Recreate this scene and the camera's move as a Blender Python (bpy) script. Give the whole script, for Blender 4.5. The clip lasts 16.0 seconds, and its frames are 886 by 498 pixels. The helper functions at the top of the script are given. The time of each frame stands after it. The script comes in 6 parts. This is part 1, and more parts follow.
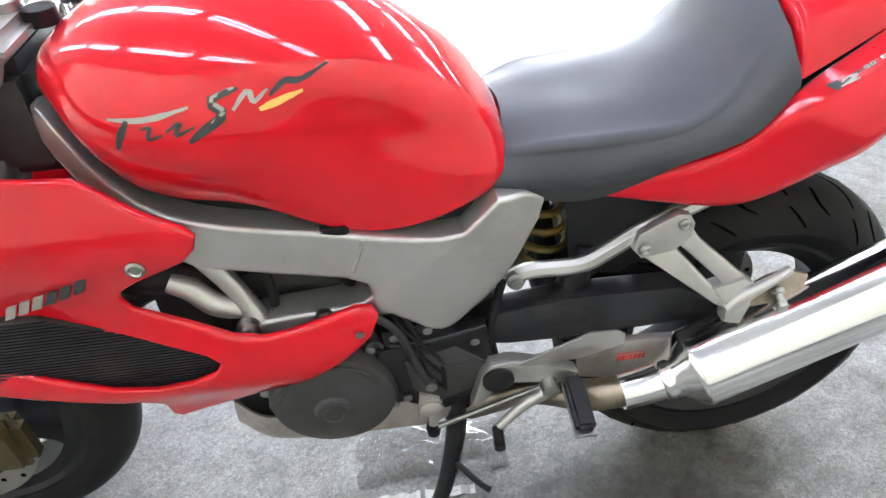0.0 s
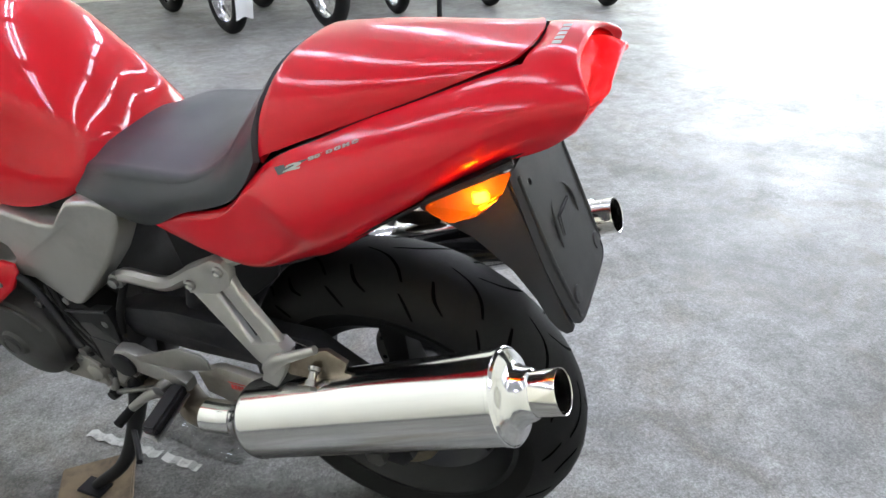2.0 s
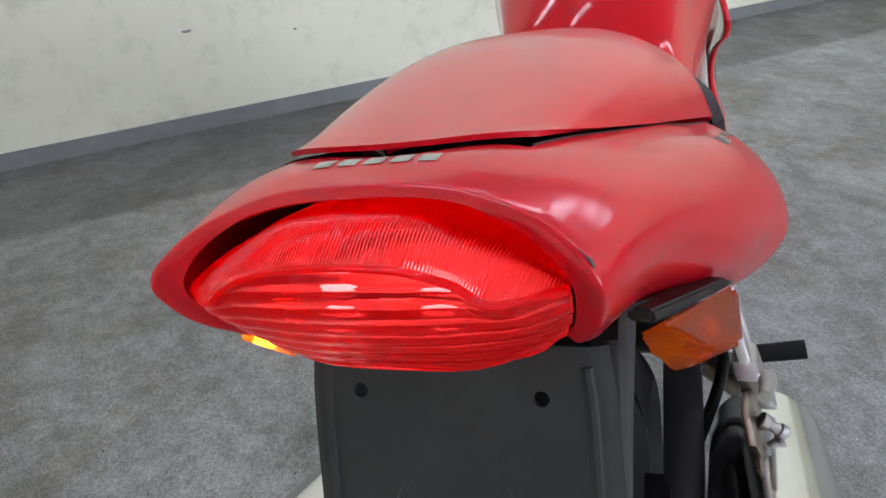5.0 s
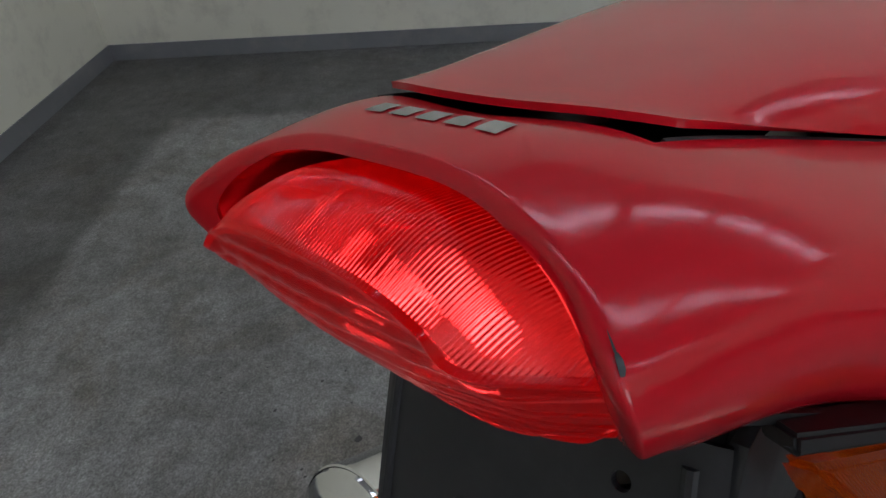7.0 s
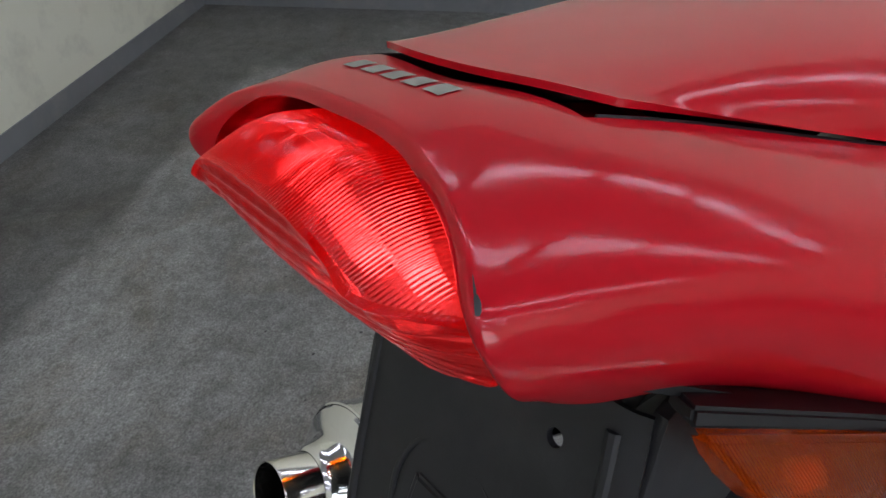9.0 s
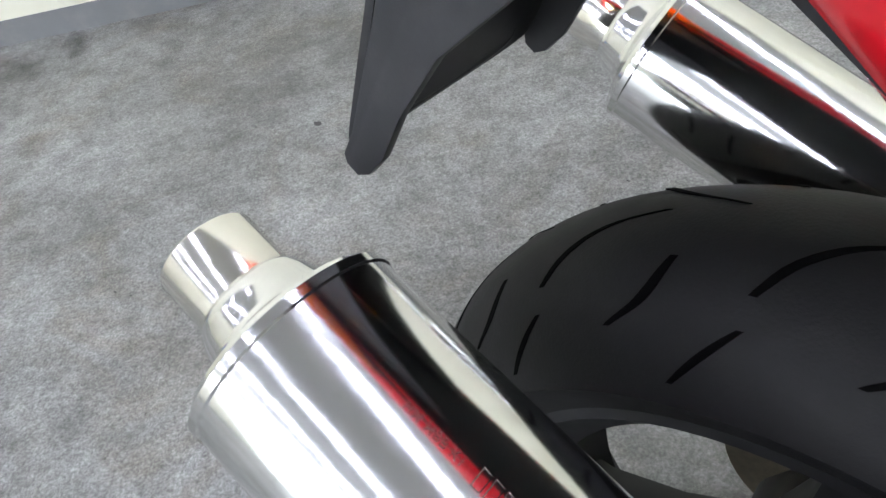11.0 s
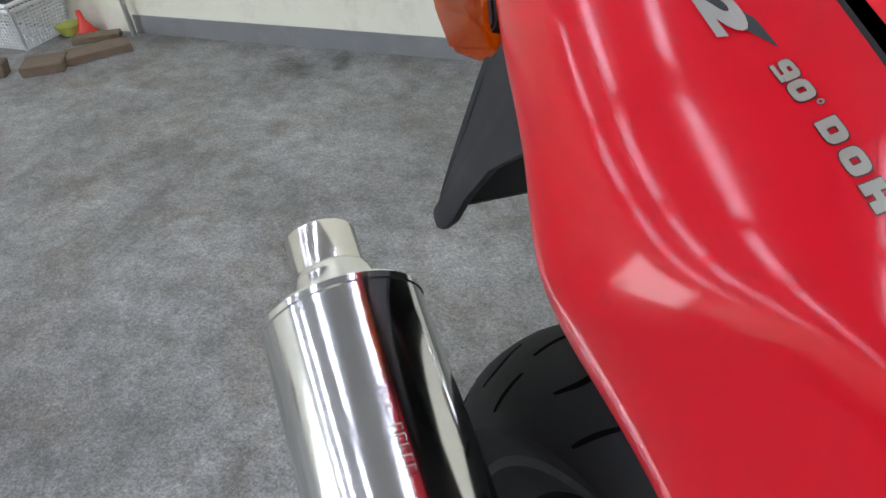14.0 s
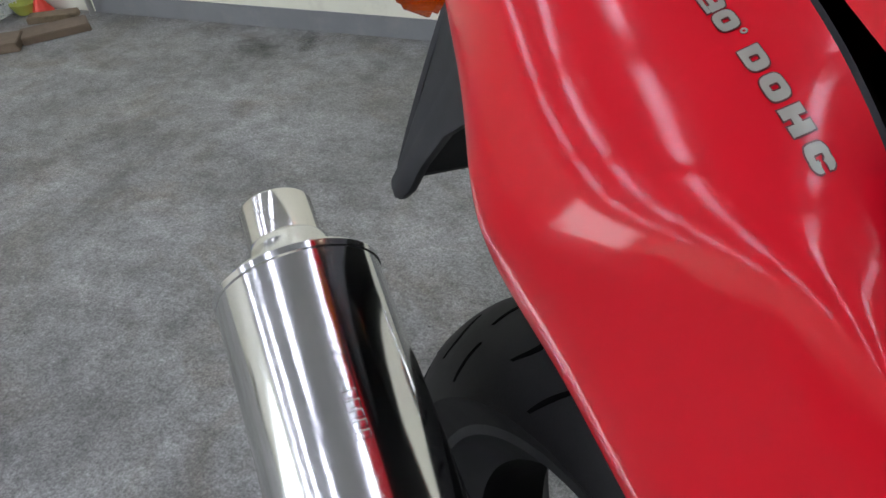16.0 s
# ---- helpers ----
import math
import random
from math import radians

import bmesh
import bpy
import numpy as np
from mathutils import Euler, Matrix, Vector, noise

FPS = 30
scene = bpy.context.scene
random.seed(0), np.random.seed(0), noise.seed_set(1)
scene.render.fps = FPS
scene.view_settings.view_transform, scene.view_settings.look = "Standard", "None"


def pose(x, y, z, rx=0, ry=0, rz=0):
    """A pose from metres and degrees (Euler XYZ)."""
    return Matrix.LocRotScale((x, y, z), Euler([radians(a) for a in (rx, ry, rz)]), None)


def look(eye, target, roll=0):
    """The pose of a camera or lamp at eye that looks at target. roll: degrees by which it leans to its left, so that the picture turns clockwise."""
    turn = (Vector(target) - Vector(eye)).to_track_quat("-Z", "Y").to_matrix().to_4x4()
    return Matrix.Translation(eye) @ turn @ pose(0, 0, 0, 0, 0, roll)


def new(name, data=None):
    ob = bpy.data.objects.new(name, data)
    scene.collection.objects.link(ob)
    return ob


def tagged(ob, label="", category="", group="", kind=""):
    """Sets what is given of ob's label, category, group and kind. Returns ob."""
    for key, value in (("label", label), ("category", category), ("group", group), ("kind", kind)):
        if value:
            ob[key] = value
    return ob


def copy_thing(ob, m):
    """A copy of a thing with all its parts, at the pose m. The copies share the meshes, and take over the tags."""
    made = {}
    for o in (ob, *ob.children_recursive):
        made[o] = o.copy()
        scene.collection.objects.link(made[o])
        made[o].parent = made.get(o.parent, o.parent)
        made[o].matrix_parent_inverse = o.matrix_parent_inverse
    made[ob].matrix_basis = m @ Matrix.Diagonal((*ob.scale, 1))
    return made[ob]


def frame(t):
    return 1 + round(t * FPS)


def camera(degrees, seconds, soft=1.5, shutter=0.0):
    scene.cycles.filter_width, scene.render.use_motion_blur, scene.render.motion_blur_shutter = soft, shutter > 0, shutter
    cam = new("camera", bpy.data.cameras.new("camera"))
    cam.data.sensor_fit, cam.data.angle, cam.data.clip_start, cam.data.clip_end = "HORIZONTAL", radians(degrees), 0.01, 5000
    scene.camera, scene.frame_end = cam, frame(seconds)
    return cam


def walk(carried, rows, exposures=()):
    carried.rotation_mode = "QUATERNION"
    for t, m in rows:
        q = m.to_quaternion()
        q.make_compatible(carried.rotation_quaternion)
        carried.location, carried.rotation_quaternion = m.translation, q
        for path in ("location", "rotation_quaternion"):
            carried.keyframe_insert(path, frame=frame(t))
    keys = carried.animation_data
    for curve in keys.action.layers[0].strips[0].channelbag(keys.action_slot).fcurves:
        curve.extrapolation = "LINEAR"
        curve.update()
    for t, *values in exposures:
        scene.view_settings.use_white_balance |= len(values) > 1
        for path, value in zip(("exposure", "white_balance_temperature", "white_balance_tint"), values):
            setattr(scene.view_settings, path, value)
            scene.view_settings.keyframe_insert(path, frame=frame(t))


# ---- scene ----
from mathutils.bvhtree import BVHTree

cam = camera(66.2, 16.0)
PATH = [
    (0, (-0.5928, -0.9986, 1.1111), (-0.4547, 0.7159, 0.0905), -4.22),
    (0.5, (-0.3460, -1.0422, 1.1274), (-0.2730, 0.6842, 0.1203), -2.59),
    (1, (-0.0795, -0.9869, 1.1421), (-0.1696, 0.7522, 0.1585), -0.63),
    (1.5, (0.1818, -0.9600, 1.1440), (-0.2037, 0.7405, 0.1644), -1.68),
    (2, (0.4105, -0.8738, 1.1374), (-0.2342, 0.7478, 0.1602), -1.29),
    (2.5, (0.5728, -0.6514, 1.1506), (-0.3171, 0.8000, 0.1009), 1.13),
    (3, (0.6837, -0.4874, 1.1383), (-0.5025, 0.7301, 0.0846), -0.01),
    (3.5, (0.7213, -0.3141, 1.1269), (-0.7915, 0.4875, 0.0931), -1.48),
    (4, (0.6416, -0.1525, 1.1455), (-1.0304, 0.1829, 0.1004), -2.83),
    (4.5, (0.5876, -0.0373, 1.1264), (-1.1287, -0.1099, 0.1021), -2.10),
    (5, (0.5187, 0.0229, 1.0986), (-1.1079, -0.5229, 0.0707), -3.64),
    (5.2, (0.4858, 0.0230, 1.0927), (-1.0499, -0.6624, 0.0101), -3.20),
    (7.3, (0.3990, 0.0619, 1.0698), (-0.6948, -1.1384, -0.0976), -5.09),
    (7.5, (0.3989, 0.0638, 1.0726), (-0.6801, -1.1341, -0.1110), -6.30),
    (8, (0.4083, 0.0588, 1.0788), (-0.7029, -1.1134, -0.1006), -5.00),
    (8.2, (0.4076, 0.0526, 1.0795), (-0.7014, -1.1150, -0.1066), -3.81),
    (10.3, (0.1590, 0.2217, 1.0036), (0.3883, -1.2774, -0.3003), -8.19),
    (10.4, (0.1298, 0.2300, 0.9800), (0.5181, -1.1929, -0.3708), -9.60),
    (10.5, (0.1064, 0.2475, 0.9680), (0.6368, -1.0899, -0.4212), -9.88),
    (11, (0.0255, 0.2305, 0.8854), (1.0656, -0.6626, -0.5707), -14.68),
    (11.5, (-0.0237, 0.2243, 0.8811), (1.2638, -0.3473, -0.5386), -17.52),
    (12, (-0.0779, 0.2481, 0.9520), (1.4244, -0.1304, -0.3128), -12.94),
    (12.5, (-0.1177, 0.2485, 0.9697), (1.4123, -0.1790, -0.2454), -7.72),
    (13, (-0.1273, 0.2418, 0.9644), (1.3636, -0.2699, -0.2665), -5.02),
    (13.5, (-0.1299, 0.2339, 0.9639), (1.3297, -0.3356, -0.2792), -4.80),
    (14, (-0.1336, 0.2248, 0.9691), (1.3128, -0.3761, -0.2747), -5.16),
    (14.5, (-0.1374, 0.2184, 0.9688), (1.2879, -0.4195, -0.2808), -4.45),
    (15, (-0.1401, 0.2157, 0.9654), (1.2683, -0.4337, -0.2975), -4.13),
    (15.5, (-0.1403, 0.2173, 0.9593), (1.2594, -0.4374, -0.3103), -3.44),
    (16, (-0.1444, 0.2182, 0.9567), (1.2428, -0.4423, -0.3238), -3.78),
]
walk(cam, [(t, look(eye, target, roll)) for t, eye, target, roll in PATH],
     exposures=[(0.0, 1.1), (0.5, 1.1), (1.0, 0.9), (1.5, 0.55), (2.5, 0.3), (4.0, 0.07), (4.5, -0.06), (5.2, -0.27), (7.3, -1.45), (8.2, -1.28), (10.3, -0.03), (11.0, 0.36), (12.5, -0.02), (14.5, -0.28), (16.0, -0.42)])

# ---------------- light ----------------
world = bpy.data.worlds.new("world")
scene.world = world
world.use_nodes = True
wn = world.node_tree.nodes
wn["Background"].inputs["Color"].default_value = (0.75, 0.85, 1.0, 1)
wn["Background"].inputs["Strength"].default_value = 0.6

LEAN = radians(8.46)
RAD = 0.315
BIKE = Matrix.Translation((0, 0, 0.3126)) @ Matrix.Rotation(LEAN, 4, "X") @ Matrix.Translation((0, 0, -RAD))
ROOM = Matrix.Translation((-0.7549, -3.3199, 0)) @ Matrix.Rotation(radians(43.7), 4, "Z")


# ---------------- materials ----------------
def mat(name, base=(0.5, 0.5, 0.5), rough=0.5, metal=0.0, coat=0.0, spec=0.5, noise_scale=0.0, noise_amt=0.0, bump=0.0,
        bump_scale=200.0, rough_var=0.0, dirt=None, dirt_scale=6.0, dirt_amt=0.0, emit=None, emit_s=0.0, trans=0.0, coat_rough=0.04):
    m = bpy.data.materials.new(name)
    m.use_nodes = True
    nt = m.node_tree
    b = nt.nodes["Principled BSDF"]
    b.inputs["Base Color"].default_value = (*base, 1)
    b.inputs["Roughness"].default_value = rough
    b.inputs["Metallic"].default_value = metal
    b.inputs["Coat Weight"].default_value = coat
    b.inputs["Coat Roughness"].default_value = coat_rough
    b.inputs["Specular IOR Level"].default_value = spec
    b.inputs["Transmission Weight"].default_value = trans
    if emit:
        b.inputs["Emission Color"].default_value = (*emit, 1)
        b.inputs["Emission Strength"].default_value = emit_s
    tc = nt.nodes.new("ShaderNodeTexCoord")
    col = None

    def noise_node(scale, detail=5.0, rough_=0.6):
        n = nt.nodes.new("ShaderNodeTexNoise")
        n.inputs["Scale"].default_value = scale
        n.inputs["Detail"].default_value = detail
        n.inputs["Roughness"].default_value = rough_
        nt.links.new(tc.outputs["Object"], n.inputs["Vector"])
        return n

    if noise_amt:
        n = noise_node(noise_scale)
        mix = nt.nodes.new("ShaderNodeMix")
        mix.data_type = "RGBA"
        lo = tuple(c * (1 - noise_amt) for c in base)
        hi = tuple(min(1, c * (1 + noise_amt)) for c in base)
        mix.inputs[6].default_value, mix.inputs[7].default_value = (*lo, 1), (*hi, 1)
        nt.links.new(n.outputs["Fac"], mix.inputs[0])
        col = mix.outputs[2]
    if dirt:
        n = noise_node(dirt_scale, 8.0, 0.7)
        ramp = nt.nodes.new("ShaderNodeValToRGB")
        ramp.color_ramp.elements[0].position, ramp.color_ramp.elements[1].position = 0.5, 0.72
        nt.links.new(n.outputs["Fac"], ramp.inputs["Fac"])
        mul = nt.nodes.new("ShaderNodeMath")
        mul.operation = "MULTIPLY"
        mul.inputs[1].default_value = dirt_amt
        nt.links.new(ramp.outputs["Color"], mul.inputs[0])
        mix = nt.nodes.new("ShaderNodeMix")
        mix.data_type = "RGBA"
        mix.inputs[6].default_value, mix.inputs[7].default_value = (*base, 1), (*dirt, 1)
        nt.links.new(mul.outputs[0], mix.inputs[0])
        if col:
            nt.links.new(col, mix.inputs[6])
        col = mix.outputs[2]
    if col:
        nt.links.new(col, b.inputs["Base Color"])
    if rough_var:
        n = noise_node(18.0)
        mr = nt.nodes.new("ShaderNodeMapRange")
        mr.inputs["To Min"].default_value, mr.inputs["To Max"].default_value = max(0.02, rough - rough_var), rough + rough_var
        nt.links.new(n.outputs["Fac"], mr.inputs["Value"])
        nt.links.new(mr.outputs["Result"], b.inputs["Roughness"])
    if bump:
        n = noise_node(bump_scale, 3.0)
        bp = nt.nodes.new("ShaderNodeBump")
        bp.inputs["Strength"].default_value = bump
        bp.inputs["Distance"].default_value = 0.002
        nt.links.new(n.outputs["Fac"], bp.inputs["Height"])
        nt.links.new(bp.outputs["Normal"], b.inputs["Normal"])
    return m


RED = mat("red_paint", (0.56, 0.004, 0.014), 0.4, 0.0, coat=0.75, noise_scale=3.0, noise_amt=0.05, rough_var=0.05, spec=0.05, coat_rough=0.11)
RED_T = mat("red_tank_paint", (0.58, 0.004, 0.012), 0.4, 0.0, coat=1.0, noise_scale=3.0, noise_amt=0.04, spec=0.05, coat_rough=0.03)
SILVER = mat("silver_aluminium", (0.47, 0.46, 0.435), 0.34, 0.78, noise_scale=30, noise_amt=0.06, bump=0.05, bump_scale=900,
             dirt=(0.2, 0.18, 0.15), dirt_scale=9, dirt_amt=0.25, rough_var=0.08)
STEEL = mat("polished_steel", (0.8, 0.8, 0.79), 0.12, 1.0, noise_scale=20, noise_amt=0.02, rough_var=0.012)
TIP = mat("polished_tip", (0.82, 0.8, 0.75), 0.14, 1.0, rough_var=0.04)
CALIPER = mat("dark_gold_caliper", (0.1, 0.075, 0.035), 0.4, 0.5, noise_scale=30, noise_amt=0.3)
BOLT = mat("zinc_bolt", (0.36, 0.355, 0.34), 0.3, 1.0)
RUBBER = mat("tyre_rubber", (0.0095, 0.0092, 0.0092), 0.6, spec=0.2, noise_scale=14, noise_amt=0.25, bump=0.15, bump_scale=500,
             dirt=(0.022, 0.021, 0.02), dirt_scale=5, dirt_amt=0.35, rough_var=0.1)
# the shade inside grooves and openings, put into a near-black colour
RECESS_SHADE = mat("recess_shade", (0.0015, 0.0015, 0.0015), 0.95, spec=0.05)
PLASTIC = mat("black_plastic", (0.026, 0.0265, 0.029), 0.46, noise_scale=9, noise_amt=0.25, bump=0.06, bump_scale=700,
              spec=0.35, dirt=(0.06, 0.06, 0.063), dirt_scale=7, dirt_amt=0.5, rough_var=0.12)
BLACK = mat("black_paint", (0.008, 0.008, 0.009), 0.45, spec=0.35, noise_scale=12, noise_amt=0.3, dirt=(0.025, 0.022, 0.02), dirt_scale=8, dirt_amt=0.3, rough_var=0.1)
SWING = mat("swingarm_grey", (0.022, 0.022, 0.026), 0.45, 0.3, noise_scale=20, noise_amt=0.2, dirt=(0.12, 0.11, 0.1), dirt_scale=12, dirt_amt=0.3)
ENGINE = mat("engine_case", (0.055, 0.054, 0.053), 0.5, 0.4, noise_scale=25, noise_amt=0.25, bump=0.15, bump_scale=300,
             dirt=(0.035, 0.028, 0.024), dirt_scale=14, dirt_amt=0.7, rough_var=0.1)
CAST = mat("sump_alloy", (0.42, 0.4, 0.36), 0.45, 0.6, noise_scale=25, noise_amt=0.2, dirt=(0.16, 0.12, 0.09), dirt_scale=10, dirt_amt=0.6)
PIPE = mat("tarnished_pipe", (0.33, 0.28, 0.22), 0.32, 1.0, noise_scale=30, noise_amt=0.3, dirt=(0.12, 0.08, 0.05), dirt_scale=16, dirt_amt=0.7)
VINYL = mat("seat_vinyl", (0.034, 0.037, 0.042), 0.42, noise_scale=40, noise_amt=0.12, bump=0.12, bump_scale=1400, rough_var=0.06)
GOLD = mat("gold_spring", (0.22, 0.15, 0.035), 0.4, 0.2, dirt=(0.08, 0.07, 0.05), dirt_scale=30, dirt_amt=0.6)
DISC = mat("brake_disc", (0.45, 0.43, 0.4), 0.3, 1.0)
CHAIN = mat("chain_steel", (0.22, 0.19, 0.14), 0.45, 0.9, noise_scale=120, noise_amt=0.4)
RADIATOR = mat("radiator_black", (0.03, 0.03, 0.028), 0.5)
DECAL_G = mat("decal_grey", (0.36, 0.35, 0.31), 0.4, 0.4)
DECAL_D = mat("decal_dark", (0.03, 0.035, 0.035), 0.4)
DECAL_L = mat("decal_beige_grey", (0.3, 0.29, 0.24), 0.4, 0.3)
DECAL_E = mat("decal_dark_red", (0.1, 0.004, 0.006), 0.3)
CARBON = mat("decal_woven_black", (0.03, 0.034, 0.036), 0.35, noise_scale=900, noise_amt=0.6)
DECAL_O = mat("decal_gold", (0.75, 0.45, 0.1), 0.45)
DECAL_R = mat("decal_red", (0.6, 0.04, 0.03), 0.5)
ETCH = mat("etched_steel", (0.62, 0.6, 0.59), 0.22, 1.0)


def lens_mat(name, base, emit_s, milky, ribs=0.0):
    """A moulded coloured lens: mostly clear, slightly milky, with fine ribs where their number is given."""
    m = bpy.data.materials.new(name)
    m.use_nodes = True
    nt = m.node_tree
    b = nt.nodes["Principled BSDF"]
    b.inputs["Base Color"].default_value = (*base, 1)
    b.inputs["Roughness"].default_value = 0.05
    b.inputs["Transmission Weight"].default_value = 0.9
    b.inputs["IOR"].default_value = 1.36
    b.inputs["Specular IOR Level"].default_value = 0.3
    b.inputs["Emission Color"].default_value = (base[0], base[1] * .2, base[2] * .2, 1)
    b.inputs["Emission Strength"].default_value = emit_s
    tl = nt.nodes.new("ShaderNodeBsdfTranslucent")
    tl.inputs["Color"].default_value = (*base, 1)
    mx = nt.nodes.new("ShaderNodeMixShader")
    mx.inputs[0].default_value = milky
    nt.links.new(b.outputs[0], mx.inputs[1])
    nt.links.new(tl.outputs[0], mx.inputs[2])
    nt.links.new(mx.outputs[0], nt.nodes["Material Output"].inputs["Surface"])
    if ribs:
        tc = nt.nodes.new("ShaderNodeTexCoord")
        w = nt.nodes.new("ShaderNodeTexWave")
        w.bands_direction = "X"
        w.inputs["Scale"].default_value = ribs
        nt.links.new(tc.outputs["Object"], w.inputs["Vector"])
        bp = nt.nodes.new("ShaderNodeBump")
        bp.inputs["Strength"].default_value, bp.inputs["Distance"].default_value = 0.6, 0.0005
        nt.links.new(w.outputs["Fac"], bp.inputs["Height"])
        nt.links.new(bp.outputs["Normal"], b.inputs["Normal"])
    return m


LENS_R = lens_mat("red_ribbed_lens", (0.6, 0.001, 0.003), 0.36, 0.04)
LENS_B = lens_mat("red_banded_lens", (0.58, 0.001, 0.003), 0.28, 0.04)
CLEAR = mat("clear_inner_face", (1, 1, 1), 0.03, trans=1.0)
AMBER = lens_mat("amber_lens", (0.88, 0.19, 0.001), 0.01, 0.24, 230.0)
BULB = mat("lit_bulb", (1, 0.6, 0.5), 0.3, emit=(1.0, 0.84, 0.5), emit_s=75.0)
BULB_A = mat("lit_amber_bulb", (1, 0.5, 0.1), 0.3, emit=(1.0, 0.6, 0.1), emit_s=85.0)
BULB_OFF = mat("dark_amber_bulb", (0.8, 0.35, 0.05), 0.2)
REFLECT = mat("lamp_reflector", (0.3, 0.28, 0.27), 0.35, 0.3)


def floor_material():
    m = bpy.data.materials.new("concrete_floor")
    m.use_nodes = True
    nt = m.node_tree
    b = nt.nodes["Principled BSDF"]
    tc = nt.nodes.new("ShaderNodeTexCoord")

    def nz(scale, detail, r=0.6, dist=0.0):
        n = nt.nodes.new("ShaderNodeTexNoise")
        n.inputs["Scale"].default_value, n.inputs["Detail"].default_value = scale, detail
        n.inputs["Roughness"].default_value, n.inputs["Distortion"].default_value = r, dist
        nt.links.new(tc.outputs["Object"], n.inputs["Vector"])
        return n

    def ramp(src, stops):
        r = nt.nodes.new("ShaderNodeValToRGB")
        while len(r.color_ramp.elements) < len(stops):
            r.color_ramp.elements.new(0.5)
        for e, (p, c) in zip(r.color_ramp.elements, stops):
            e.position, e.color = p, (*c, 1)
        nt.links.new(src, r.inputs["Fac"])
        return r

    def mixc(a, c, fac, kind="MULTIPLY"):
        x = nt.nodes.new("ShaderNodeMix")
        x.data_type, x.blend_type = "RGBA", kind
        x.inputs[0].default_value = fac
        nt.links.new(a, x.inputs[6])
        nt.links.new(c, x.inputs[7])
        return x.outputs[2]

    fine = ramp(nz(210, 3, 0.7).outputs["Fac"], [(0.34, (0.225, 0.226, 0.222)), (0.5, (0.343, 0.346, 0.338)), (0.66, (0.475, 0.479, 0.469))])
    mid = ramp(nz(95, 4, 0.65).outputs["Fac"], [(0.34, (0.62, 0.62, 0.605)), (0.46, (0.82, 0.82, 0.81)), (0.54, (0.92, 0.92, 0.915)), (0.68, (1.12, 1.125, 1.12))])
    scuff = ramp(nz(19, 6, 0.7).outputs["Fac"], [(0.36, (0.73, 0.73, 0.715)), (0.62, (1.1, 1.1, 1.1))])
    patch = ramp(nz(4.4, 8, 0.72, 0.5).outputs["Fac"], [(0.36, (0.68, 0.675, 0.66)), (0.5, (0.9, 0.895, 0.885)), (0.64, (1.09, 1.09, 1.09))])
    big = ramp(nz(1.1, 5, 0.6, 0.4).outputs["Fac"], [(0.34, (0.68, 0.675, 0.66)), (0.6, (1.03, 1.03, 1.03))])
    brown = ramp(nz(3.1, 8, 0.7, 0.8).outputs["Fac"], [(0.48, (1, 1, 1)), (0.68, (0.78, 0.715, 0.63))])
    c = mixc(fine.outputs["Color"], mid.outputs["Color"], 1.0)
    c = mixc(c, scuff.outputs["Color"], 1.0)
    c = mixc(c, patch.outputs["Color"], 1.0)
    c = mixc(c, big.outputs["Color"], 1.0)
    c = mixc(c, brown.outputs["Color"], 1.0)
    spots = ramp(nz(42, 2, 0.5).outputs["Fac"], [(0.74, (1, 1, 1)), (0.79, (0.45, 0.44, 0.43))])
    c = mixc(c, spots.outputs["Color"], 1.0)
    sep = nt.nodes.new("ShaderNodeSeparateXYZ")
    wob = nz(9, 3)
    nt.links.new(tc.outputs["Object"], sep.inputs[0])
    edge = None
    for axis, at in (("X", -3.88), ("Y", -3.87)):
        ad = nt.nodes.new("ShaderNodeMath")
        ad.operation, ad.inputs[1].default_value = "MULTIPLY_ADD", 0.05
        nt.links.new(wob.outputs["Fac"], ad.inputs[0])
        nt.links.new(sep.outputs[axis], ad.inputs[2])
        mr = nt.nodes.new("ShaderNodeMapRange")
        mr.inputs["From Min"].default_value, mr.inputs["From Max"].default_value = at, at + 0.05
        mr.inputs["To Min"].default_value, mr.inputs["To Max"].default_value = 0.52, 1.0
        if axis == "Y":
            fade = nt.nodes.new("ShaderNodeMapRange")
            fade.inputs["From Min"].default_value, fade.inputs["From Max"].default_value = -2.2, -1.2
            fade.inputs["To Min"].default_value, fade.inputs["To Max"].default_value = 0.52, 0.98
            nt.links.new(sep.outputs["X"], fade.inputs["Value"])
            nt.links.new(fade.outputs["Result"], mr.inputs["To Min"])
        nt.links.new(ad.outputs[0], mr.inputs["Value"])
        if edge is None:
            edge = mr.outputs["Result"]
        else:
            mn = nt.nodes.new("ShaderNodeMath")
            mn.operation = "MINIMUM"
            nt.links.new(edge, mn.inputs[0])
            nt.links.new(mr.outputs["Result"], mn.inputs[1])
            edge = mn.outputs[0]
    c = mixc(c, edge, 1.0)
    nt.links.new(c, b.inputs["Base Color"])
    rr = ramp(nz(4.0, 6, 0.6).outputs["Fac"], [(0.3, (0.42, 0.42, 0.42)), (0.7, (0.62, 0.62, 0.62))])
    nt.links.new(rr.outputs["Color"], b.inputs["Roughness"])
    bp = nt.nodes.new("ShaderNodeBump")
    bp.inputs["Strength"].default_value, bp.inputs["Distance"].default_value = 0.25, 0.001
    nt.links.new(nz(160, 4).outputs["Fac"], bp.inputs["Height"])
    nt.links.new(bp.outputs["Normal"], b.inputs["Normal"])
    return m


